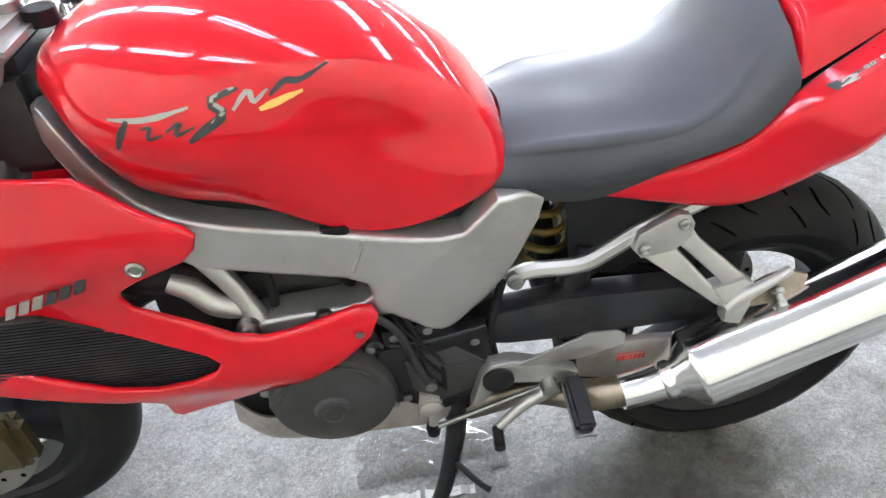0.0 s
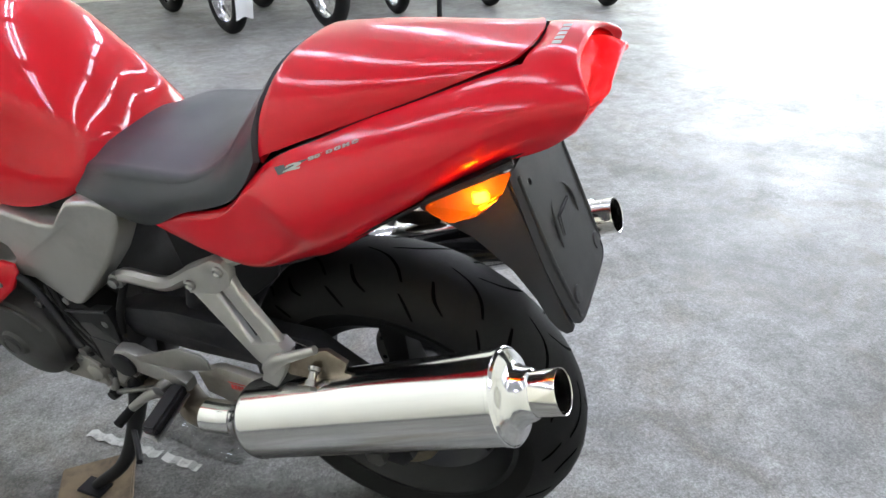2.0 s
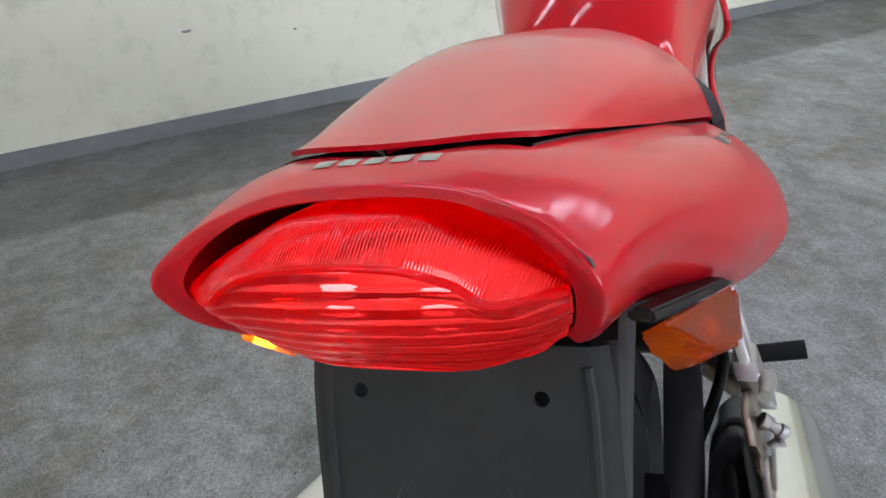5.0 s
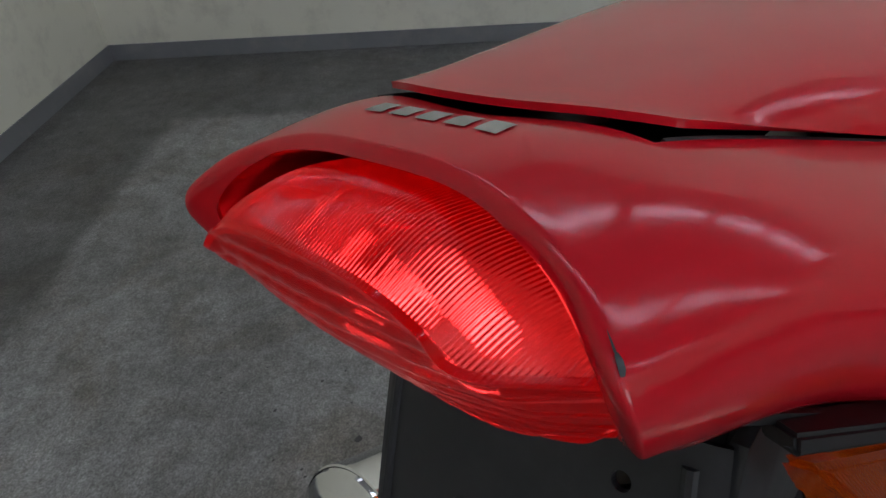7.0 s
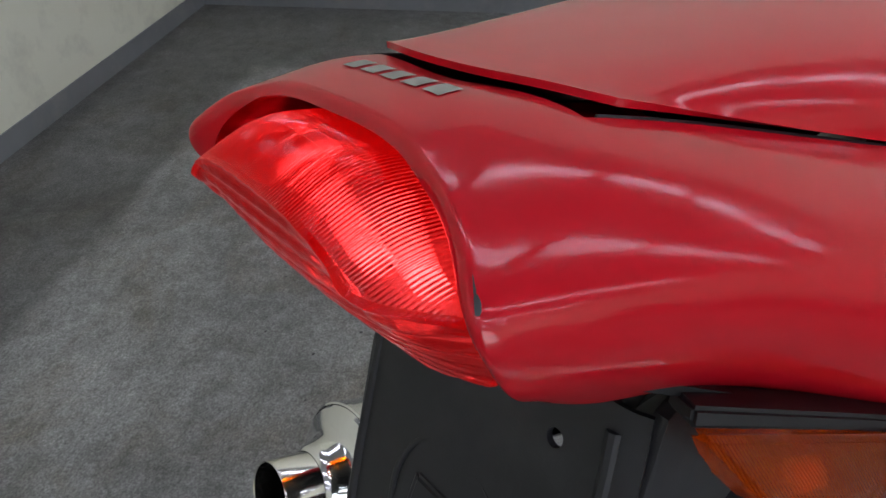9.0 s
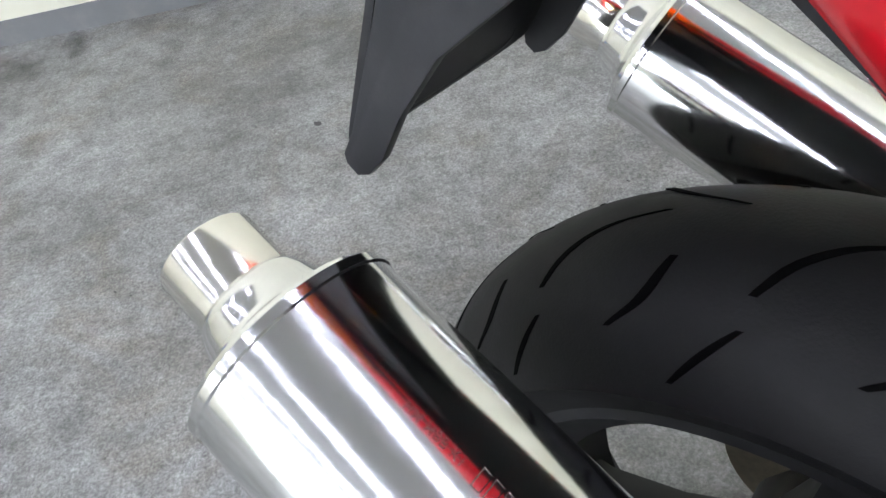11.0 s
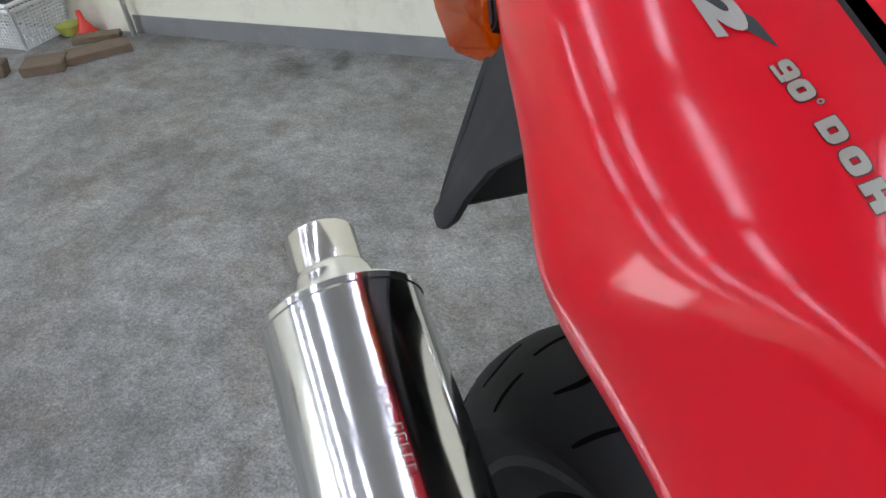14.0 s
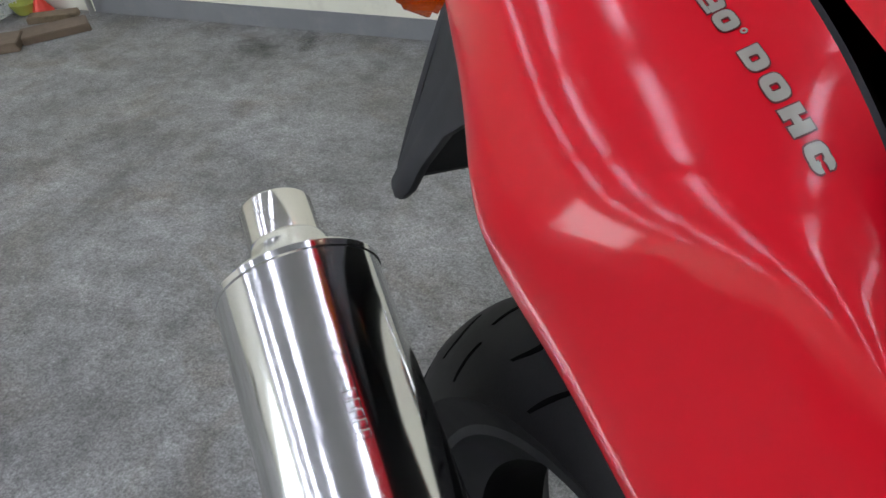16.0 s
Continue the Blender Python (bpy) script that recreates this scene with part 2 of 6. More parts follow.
FLOOR = floor_material()
WALL = mat("cream_wall_paint", (0.79, 0.78, 0.64), 0.55, noise_scale=2.0, noise_amt=0.05, bump=0.08, bump_scale=60,
           dirt=(0.3, 0.27, 0.21), dirt_scale=6.5, dirt_amt=0.3, rough_var=0.08)
SKIRT = mat("grey_skirting_paint", (0.2, 0.205, 0.21), 0.5, noise_scale=6, noise_amt=0.15, dirt=(0.32, 0.3, 0.27), dirt_scale=7, dirt_amt=0.4)
CEIL = mat("ceiling_panel", (0.36, 0.36, 0.365), 0.7, noise_scale=3, noise_amt=0.08)
TUBE = mat("fluorescent_tube", (1, 1, 1), 0.4, emit=(0.84, 0.88, 1.13), emit_s=22.5)
FIXT = mat("lamp_housing_white", (0.7, 0.7, 0.68), 0.4)
WOOD = mat("raw_timber", (0.165, 0.12, 0.08), 0.7, noise_scale=35, noise_amt=0.35, bump=0.3, bump_scale=120, dirt=(0.08, 0.06, 0.04), dirt_scale=9, dirt_amt=0.6)
PLY = mat("plywood_offcut", (0.19, 0.14, 0.085), 0.7, noise_scale=30, noise_amt=0.35, dirt=(0.035, 0.029, 0.022), dirt_scale=11, dirt_amt=0.9)
WHITEP = mat("white_plastic", (0.78, 0.79, 0.78), 0.35, noise_scale=10, noise_amt=0.04)
BLUEBAG = mat("blue_film", (0.25, 0.5, 0.78), 0.25, noise_scale=14, noise_amt=0.25, trans=0.25, bump=0.5, bump_scale=30)
FILM = mat("clear_film", (0.85, 0.85, 0.84), 0.08, trans=0.93, bump=0.8, bump_scale=40)
TAPE = mat("dirty_white_tape", (0.6, 0.6, 0.57), 0.5, dirt=(0.1, 0.1, 0.09), dirt_scale=40, dirt_amt=0.8)
CHROME = mat("chrome", (0.75, 0.75, 0.76), 0.08, 1.0)


# ---------------- mesh helpers ----------------
def part(name, bm, material, parent=None, label="", smooth=True):
    me = bpy.data.meshes.new(name)
    bm.normal_update()
    bm.to_mesh(me)
    bm.free()
    if material:
        me.materials.append(material)
    if smooth:
        me.shade_smooth()
        me.set_sharp_from_angle(angle=radians(38))
    ob = new(name, me)
    if parent:
        ob.parent = parent
    if label:
        ob["label"] = label
    return ob


def empty(name, m, label, category, group="", kind=""):
    ob = new(name)
    ob.empty_display_size = 0.05
    ob.matrix_basis = m
    return tagged(ob, label, category, group, kind)


def cr(p, t):
    """A point of the smooth curve through the rows of p at t in 0..1."""
    n = len(p) - 1
    s = min(max(t, 0.0), 1.0) * n
    i = min(int(s), n - 1)
    u = s - i
    p0, p1, p2, p3 = p[max(i - 1, 0)], p[i], p[i + 1], p[min(i + 2, n)]
    if i == 0:
        p0 = 2 * p1 - p2
    if i == n - 1:
        p3 = 2 * p2 - p1
    return 0.5 * (2 * p1 + (p2 - p0) * u + (2 * p0 - 5 * p1 + 4 * p2 - p3) * u * u + (3 * p1 - p0 - 3 * p2 + p3) * u ** 3)


def dense(ctrl, nu, nv):
    """A fine grid through a coarse grid of control points (rows x columns x 3)."""
    c = np.array(ctrl, float)
    rows = [np.array([cr(r, v / (nv - 1)) for v in range(nv)]) for r in c]
    rows = np.array(rows)
    return np.array([[cr(rows[:, j], u / (nu - 1)) for j in range(nv)] for u in range(nu)])


def spline(p, n):
    """n points, evenly spaced, of the natural cubic curve through the rows of p."""
    p = np.array(p, float)
    m = len(p)
    flat = p.reshape(m, -1, p.shape[-1])
    t = np.concatenate([[0], np.cumsum(np.linalg.norm(np.diff(flat, axis=0), axis=2).mean(axis=1))])
    h = np.diff(t)
    a, r = np.eye(m), np.zeros((m, flat.shape[1] * p.shape[-1]))
    f = flat.reshape(m, -1)
    for i in range(1, m - 1):
        a[i, i - 1:i + 2] = h[i - 1], 2 * (h[i - 1] + h[i]), h[i]
        r[i] = 6 * ((f[i + 1] - f[i]) / h[i] - (f[i] - f[i - 1]) / h[i - 1])
    k = np.linalg.solve(a, r)
    out = []
    for q in np.linspace(0, t[-1], n):
        i = min(max(int(np.searchsorted(t, q)) - 1, 0), m - 2)
        u, v = t[i + 1] - q, q - t[i]
        out.append(k[i] * u ** 3 / (6 * h[i]) + k[i + 1] * v ** 3 / (6 * h[i]) + (f[i] / h[i] - k[i] * h[i] / 6) * u + (f[i + 1] / h[i] - k[i + 1] * h[i] / 6) * v)
    return np.array(out).reshape((n,) + p.shape[1:])


def spline_grid(ctrl, nu, nv):
    """A fine, evenly curved grid through a coarse one."""
    return np.swapaxes(spline(np.swapaxes(spline(ctrl, nu), 0, 1), nv), 0, 1)


def grid_bm(g, thick=0.0, flip=False, close_v=False):
    """A mesh from a grid of points, with an inner skin and a rim where thick is given."""
    bm = bmesh.new()
    nu, nv = g.shape[:2]
    out = [[bm.verts.new(g[i, j]) for j in range(nv)] for i in range(nu)]

    def quads(a, rev):
        for i in range(nu - 1):
            for j in range(nv - 1 + (1 if close_v else 0)):
                k = (j + 1) % nv
                q = [a[i][j], a[i + 1][j], a[i + 1][k], a[i][k]]
                bm.faces.new(q[::-1] if rev else q)

    quads(out, flip)
    if thick:
        bm.normal_update()
        inn = [[bm.verts.new(v.co - v.normal * thick) for v in row] for row in out]
        quads(inn, not flip)
        rim = [(out[0], inn[0], False), (out[-1], inn[-1], True)]
        if not close_v:
            rim += [([r[0] for r in out], [r[0] for r in inn], True), ([r[-1] for r in out], [r[-1] for r in inn], False)]
        for a, b, rev in rim:
            m = len(a)
            for i in range(m - 1 + (1 if close_v else 0)):
                k = (i + 1) % m
                q = [a[i], a[k], b[k], b[i]]
                try:
                    bm.faces.new(q if rev != flip else q[::-1])
                except ValueError:
                    pass
        bmesh.ops.recalc_face_normals(bm, faces=bm.faces)
    return bm


def relax(g, su, sv):
    """Even out a grid along both ways, with its rims held."""
    for axis, sg in ((0, su), (1, sv)):
        n = int(3 * sg)
        a = np.moveaxis(g, axis, 0)
        lo, hi = 2 * a[:1] - a[1:n + 1][::-1], 2 * a[-1:] - a[-n - 1:-1][::-1]
        p = np.concatenate([lo, a, hi])
        k = np.exp(-.5 * (np.arange(-n, n + 1) / sg) ** 2)
        k /= k.sum()
        g = np.moveaxis(sum(w * p[i:i + len(a)] for i, w in enumerate(k)), 0, axis)
    return g


def tube(pts, r, n=14, steps=0, bm=None, cap=True):
    """A round bar along points; r is one radius or one for each point."""
    bm = bm or bmesh.new()
    p = [Vector(q) for q in pts]
    rr = list(r) if isinstance(r, (list, tuple)) else [r] * len(p)
    if steps:
        a = np.array([[*q, w] for q, w in zip(p, rr)])
        a = np.array([cr(a, i / steps) for i in range(steps + 1)])
        p, rr = [Vector(q[:3]) for q in a], [float(q[3]) for q in a]
    rings, side = [], None
    for i, q in enumerate(p):
        d = (p[min(i + 1, len(p) - 1)] - p[max(i - 1, 0)]).normalized()
        if side is None:
            side = d.orthogonal().normalized()
        side = (side - d * side.dot(d)).normalized()
        up = d.cross(side)
        rings.append([bm.verts.new(q + rr[i] * (math.cos(k * math.tau / n) * side + math.sin(k * math.tau / n) * up)) for k in range(n)])
    for a, b in zip(rings, rings[1:]):
        for k in range(n):
            bm.faces.new([a[k], a[(k + 1) % n], b[(k + 1) % n], b[k]])
    if cap:
        bm.faces.new(rings[0][::-1])
        bm.faces.new(rings[-1])
    return bm


def lathe(profile, origin, axis, n=48, bm=None, close=False):
    """A turned form: profile rows of (distance along the axis, radius)."""
    bm = bm or bmesh.new()
    axis = Vector(axis).normalized()
    s = axis.orthogonal().normalized()
    u = axis.cross(s)
    o = Vector(origin)
    rings = []
    for d, r in profile:
        rings.append([bm.verts.new(o + axis * d + max(r, 1e-5) * (math.cos(k * math.tau / n) * s + math.sin(k * math.tau / n) * u)) for k in range(n)])
    pairs = list(zip(rings, rings[1:])) + ([(rings[-1], rings[0])] if close else [])
    for a, b in pairs:
        for k in range(n):
            bm.faces.new([a[k], a[(k + 1) % n], b[(k + 1) % n], b[k]])
    bmesh.ops.recalc_face_normals(bm, faces=bm.faces)
    return bm


def prism(outline, y0, y1, bevel=0.004, smooth_n=0, bm=None, seg=2):
    """A plate: an outline in x and z, given a depth from y0 to y1."""
    bm = bm or bmesh.new()
    o = [np.array(q, float) for q in outline]
    if smooth_n:
        loop = np.array(o + [o[0]])
        a = np.array([o[-1]] + o + [o[0], o[1]])
        pts = []
        for i in range(len(o)):
            for k in range(smooth_n):
                u = k / smooth_n
                p0, p1, p2, p3 = a[i], a[i + 1], a[i + 2], a[i + 3] if i + 3 < len(a) else o[2]
                pts.append(0.5 * (2 * p1 + (p2 - p0) * u + (2 * p0 - 5 * p1 + 4 * p2 - p3) * u * u + (3 * p1 - p0 - 3 * p2 + p3) * u ** 3))
        o = pts
    lo = [bm.verts.new((q[0], y0, q[1])) for q in o]
    hi = [bm.verts.new((q[0], y1, q[1])) for q in o]
    n = len(o)
    f1 = bm.faces.new(lo)
    f2 = bm.faces.new(hi[::-1])
    for i in range(n):
        bm.faces.new([lo[i], hi[i], hi[(i + 1) % n], lo[(i + 1) % n]])
    bmesh.ops.recalc_face_normals(bm, faces=bm.faces)
    if bevel:
        es = [e for e in bm.edges if len(e.link_faces) == 2 and (f1 in e.link_faces or f2 in e.link_faces)]
        bmesh.ops.bevel(bm, geom=es, offset=bevel, segments=seg, affect="EDGES", profile=0.6)
    return bm


def box(x0, x1, y0, y1, z0, z1, bevel=0.0, m=None, bm=None, seg=2):
    bm2 = bmesh.new()
    bmesh.ops.create_cube(bm2, size=1)
    bmesh.ops.transform(bm2, matrix=Matrix.Translation(((x0 + x1) / 2, (y0 + y1) / 2, (z0 + z1) / 2)) @ Matrix.Diagonal((x1 - x0, y1 - y0, z1 - z0, 1)), verts=bm2.verts)
    if bevel:
        bmesh.ops.bevel(bm2, geom=list(bm2.edges), offset=bevel, segments=seg, affect="EDGES")
    if m:
        bmesh.ops.transform(bm2, matrix=m, verts=bm2.verts)
    if bm is None:
        return bm2
    me = bpy.data.meshes.new("tmp")
    bm2.to_mesh(me)
    bm2.free()
    bm.from_mesh(me)
    bpy.data.meshes.remove(me)
    return bm


def both(g):
    """A grid for the bike's left half, given from its middle outwards, with its mirror image added."""
    g = np.array(g, float)
    m = g[:, 1:][:, ::-1].copy()
    m[..., 1] *= -1
    return np.concatenate([m, g], axis=1)


def mirrored(g):
    g = np.array(g, float).copy()
    g[..., 1] *= -1
    return g


def flip_y(bm):
    for v in bm.verts:
        v.co.y = -v.co.y
    bmesh.ops.reverse_faces(bm, faces=bm.faces)
    return bm


def punch(ob, tools):
    """Cut closed forms out of a mesh."""
    cutters = []
    for bm in tools:
        me = bpy.data.meshes.new("cutter")
        bm.to_mesh(me)
        bm.free()
        cut = new("cutter", me)
        cut.parent = ob.parent
        cutters.append(cut)
        md = ob.modifiers.new("cut", "BOOLEAN")
        md.object, md.operation, md.solver = cut, "DIFFERENCE", "EXACT"
    bpy.context.view_layer.update()
    me = bpy.data.meshes.new_from_object(ob.evaluated_get(bpy.context.evaluated_depsgraph_get()))
    ob.modifiers.clear()
    ob.data = me
    for cut in cutters:
        bpy.data.objects.remove(cut)
    return ob


# ---------------- the workshop ----------------
def wall(name, x0, x1, y0, y1, z0, z1, material, label):
    ob = part(name, box(x0, x1, y0, y1, z0, z1), material, smooth=False)
    ob.matrix_basis = ROOM
    return tagged(ob, label, "wall", kind="structure")


bm = bmesh.new()
bmesh.ops.create_grid(bm, x_segments=2, y_segments=2, size=12)
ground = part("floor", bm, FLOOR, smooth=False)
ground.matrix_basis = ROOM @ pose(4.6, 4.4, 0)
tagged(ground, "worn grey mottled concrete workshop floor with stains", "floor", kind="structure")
SK = 0.075
wall("wall_west", -0.15, 0, -0.15, 9.2, SK, 3.4, WALL, "scuffed cream painted workshop wall")
wall("wall_south", 0, 5.13, -0.15, 0, SK, 3.4, WALL, "scuffed cream painted workshop wall with grey base")
wall("wall_south_bare", 5.13, 9.15, -0.152, -0.002, 0, 3.4, WALL, "dirty cream wall without a base strip")
wall("wall_east_a", 9.0, 9.15, -0.002, 4.6, 0, 3.4, WALL, "plain cream workshop wall")
wall("wall_east_b", 9.0, 9.15, 8.6, 9.2, 0, 3.4, WALL, "cream wall beside the open shutter")
wall("wall_east_c", 9.0, 9.15, 4.6, 8.6, 2.9, 3.4, WALL, "cream wall above the open shutter")
wall("wall_north", 0, 9.15, 9.2, 9.35, 0, 3.4, WALL, "cream wall behind the parked motorcycles")
for nm, x0, x1, y0, y1 in (("baseboard_west", -0.15, 0.004, 0, 9.2), ("baseboard_south", 0.0, 5.13, -0.15, 0.004)):
    b = part(nm, box(x0, x1, y0, y1, 0, SK - 0.001), SKIRT, smooth=False)
    b.matrix_basis = ROOM
    tagged(b, "grey painted base strip along the cream wall", "baseboard", kind="structure")
ceiling = part("ceiling", box(-0.15, 9.15, -0.16, 9.35, 3.4, 3.5), CEIL, smooth=False)
ceiling.matrix_basis = ROOM
tagged(ceiling, "pale grey panel ceiling of the workshop", "ceiling", kind="structure")


def ceiling_light(x, y, rz):
    m = ROOM @ pose(x, y, 3.36, 0, 0, rz)
    e = empty("ceiling_light", m, "white twin fluorescent batten on the ceiling", "lamp", "ceiling lights")
    part("housing", prism([(-0.09, 0.04), (0.09, 0.04), (0.05, 0.0), (-0.05, 0.0)], -0.62, 0.62, 0.002), FIXT, e)
    for s in (-0.055, 0.055):
        part("tube", tube([(s, -0.59, -0.022), (s, 0.59, -0.022)], 0.014, 10), TUBE, e)
    return e


LAMPS = [(x, y) for x in (1.0, 2.5, 4.4, 6.0, 7.6) for y in (0.9, 2.35, 3.8, 5.25, 6.7, 8.15)]
first = ceiling_light(*LAMPS[0], 0)
for x, y in LAMPS[1:]:
    copy_thing(first, ROOM @ pose(x, y, 3.36, 0, 0, 0))
door_lamp = bpy.data.lights.new("daylight_opening", "AREA")
door_lamp.shape, door_lamp.size, door_lamp.size_y, door_lamp.energy = "RECTANGLE", 3.9, 2.8, 330
door_lamp.color = (0.86, 0.93, 1.0)
dl = new("daylight_opening", door_lamp)
dl.matrix_basis = ROOM @ pose(9.06, 6.6, 1.45, -90, 0, -90)

# ---------------- the motorcycle ----------------
bike = empty("motorcycle", BIKE, "red half-faired sport motorcycle leaning on its side stand", "motorcycle")

TANK = [
    [(-.975, 0, .955), (-.975, -.06, .95), (-.97, -.1, .93), (-.966, -.106, .922), (-.962, -.108, .915), (-.955, -.1, .9)],
    [(-.92, 0, .99), (-.92, -.075, .983), (-.925, -.138, .955), (-.925, -.158, .93), (-.925, -.166, .9), (-.925, -.14, .85)],
    [(-.84, 0, 1.008), (-.84, -.09, .998), (-.84, -.16, .96), (-.845, -.183, .928), (-.85, -.194, .885), (-.85, -.155, .798)],
    [(-.76, 0, 1.01), (-.76, -.095, .996), (-.76, -.165, .952), (-.765, -.184, .918), (-.765, -.194, .87), (-.77, -.158, .786)],
    [(-.68, 0, .998), (-.68, -.09, .982), (-.68, -.16, .935), (-.68, -.164, .899), (-.68, -.17, .845), (-.685, -.155, .735)],
    [(-.6, 0, .972), (-.6, -.078, .957), (-.6, -.143, .905), (-.6, -.141, .87), (-.6, -.152, .814), (-.6, -.15, .71)],
    [(-.52, 0, .922), (-.52, -.065, .908), (-.515, -.122, .862), (-.512, -.1265, .83), (-.51, -.141, .789), (-.515, -.145, .725)],
    [(-.455, 0, .852), (-.455, -.055, .842), (-.445, -.1, .817), (-.443, -.113, .8), (-.443, -.13, .778), (-.455, -.13, .748)],
    [(-.425, 0, .788), (-.428, -.05, .785), (-.432, -.095, .775), (-.436, -.108, .767), (-.44, -.117, .76), (-.452, -.115, .748)],
]
TANK_G = relax(spline_grid(both(TANK), 80, 80), 3.2, 2.2)
tank = part("fuel_tank", grid_bm(TANK_G, 0.004), RED_T, bike, "glossy red fuel tank")
for col in (0, -1):
    part("seam", tube([tuple(p) for p in TANK_G[6:-4:2, col]], .0035, 8), RED_T, tank)
part("tank_pad", box(-.69, -.65, -.166, -.15, .716, .728, .003), BLACK, tank, "black rubber tank pad")
SEAT = [
    [(-.425, 0, .795), (-.43, -.06, .79), (-.44, -.105, .775), (-.452, -.125, .752), (-.455, -.122, .735)],
    [(-.36, 0, .802), (-.36, -.06, .802), (-.37, -.128, .793), (-.38, -.144, .755), (-.385, -.13, .722)],
    [(-.29, 0, .808), (-.29, -.065, .808), (-.29, -.134, .798), (-.3, -.154, .76), (-.318, -.138, .722)],
    [(-.21, 0, .828), (-.21, -.07, .823), (-.21, -.141, .808), (-.215, -.155, .788), (-.224, -.158, .766)],
    [(-.15, 0, .862), (-.15, -.07, .854), (-.152, -.134, .837), (-.148, -.156, .817), (-.14, -.163, .798)],
    [(-.112, 0, .917), (-.112, -.065, .907), (-.116, -.12, .88), (-.112, -.15, .853), (-.104, -.16, .828)],
    [(-.083, 0, .947), (-.083, -.065, .94), (-.083, -.115, .917), (-.082, -.146, .888), (-.08, -.157, .862)],
]
SEAT = [[np.array(q) for q in row] for row in SEAT]
SEAT = [[a, b, b + (c - b) * .8, c, c + (d - c) * .22, d, e] for a, b, c, d, e in SEAT]
seat = part("seat", grid_bm(dense(both(SEAT), 50, 72), 0.01), VINYL, bike, "dark grey vinyl rider seat")
HUMP = [
    [(-0.079, 0.0000, 0.8930), (-0.079, -0.0600, 0.8830), (-0.079, -0.1100, 0.8680), (-0.079, -0.1400, 0.8610), (-0.079, -0.1520, 0.8580)],
    [(-0.08, 0.0000, 0.9590), (-0.08, -0.0605, 0.9550), (-0.08, -0.1158, 0.9309), (-0.08, -0.1434, 0.9009), (-0.079, -0.1544, 0.8688)],
    [(0, 0.0000, 0.9682), (0, -0.0537, 0.9652), (0, -0.1061, 0.9456), (0, -0.1258, 0.9213), (0, -0.1318, 0.8976)],
    [(0.08, 0.0000, 0.9727), (0.08, -0.0456, 0.9707), (0.08, -0.0906, 0.9579), (0.08, -0.1050, 0.9418), (0.08, -0.1086, 0.9262)],
    [(0.15, 0.0000, 0.9752), (0.15, -0.0375, 0.9742), (0.15, -0.0723, 0.9678), (0.15, -0.0840, 0.9595), (0.15, -0.0876, 0.9518)],
    [(0.2265, 0.0000, 0.9789), (0.2255, -0.0276, 0.9790), (0.221, -0.0492, 0.9778), (0.216, -0.0618, 0.9756), (0.21, -0.0691, 0.9729)],
]
top = spline_grid(both(HUMP[1:]), 56, 52)
face = spline_grid(both([HUMP[0], HUMP[1]]), 7, 52)
HUMP_G = relax(np.concatenate([face[:-1], top]), 1.0, 0.8)
hump = part("seat_cowl", grid_bm(HUMP_G, 0.003), RED, bike, "red single-seat cowl hump")
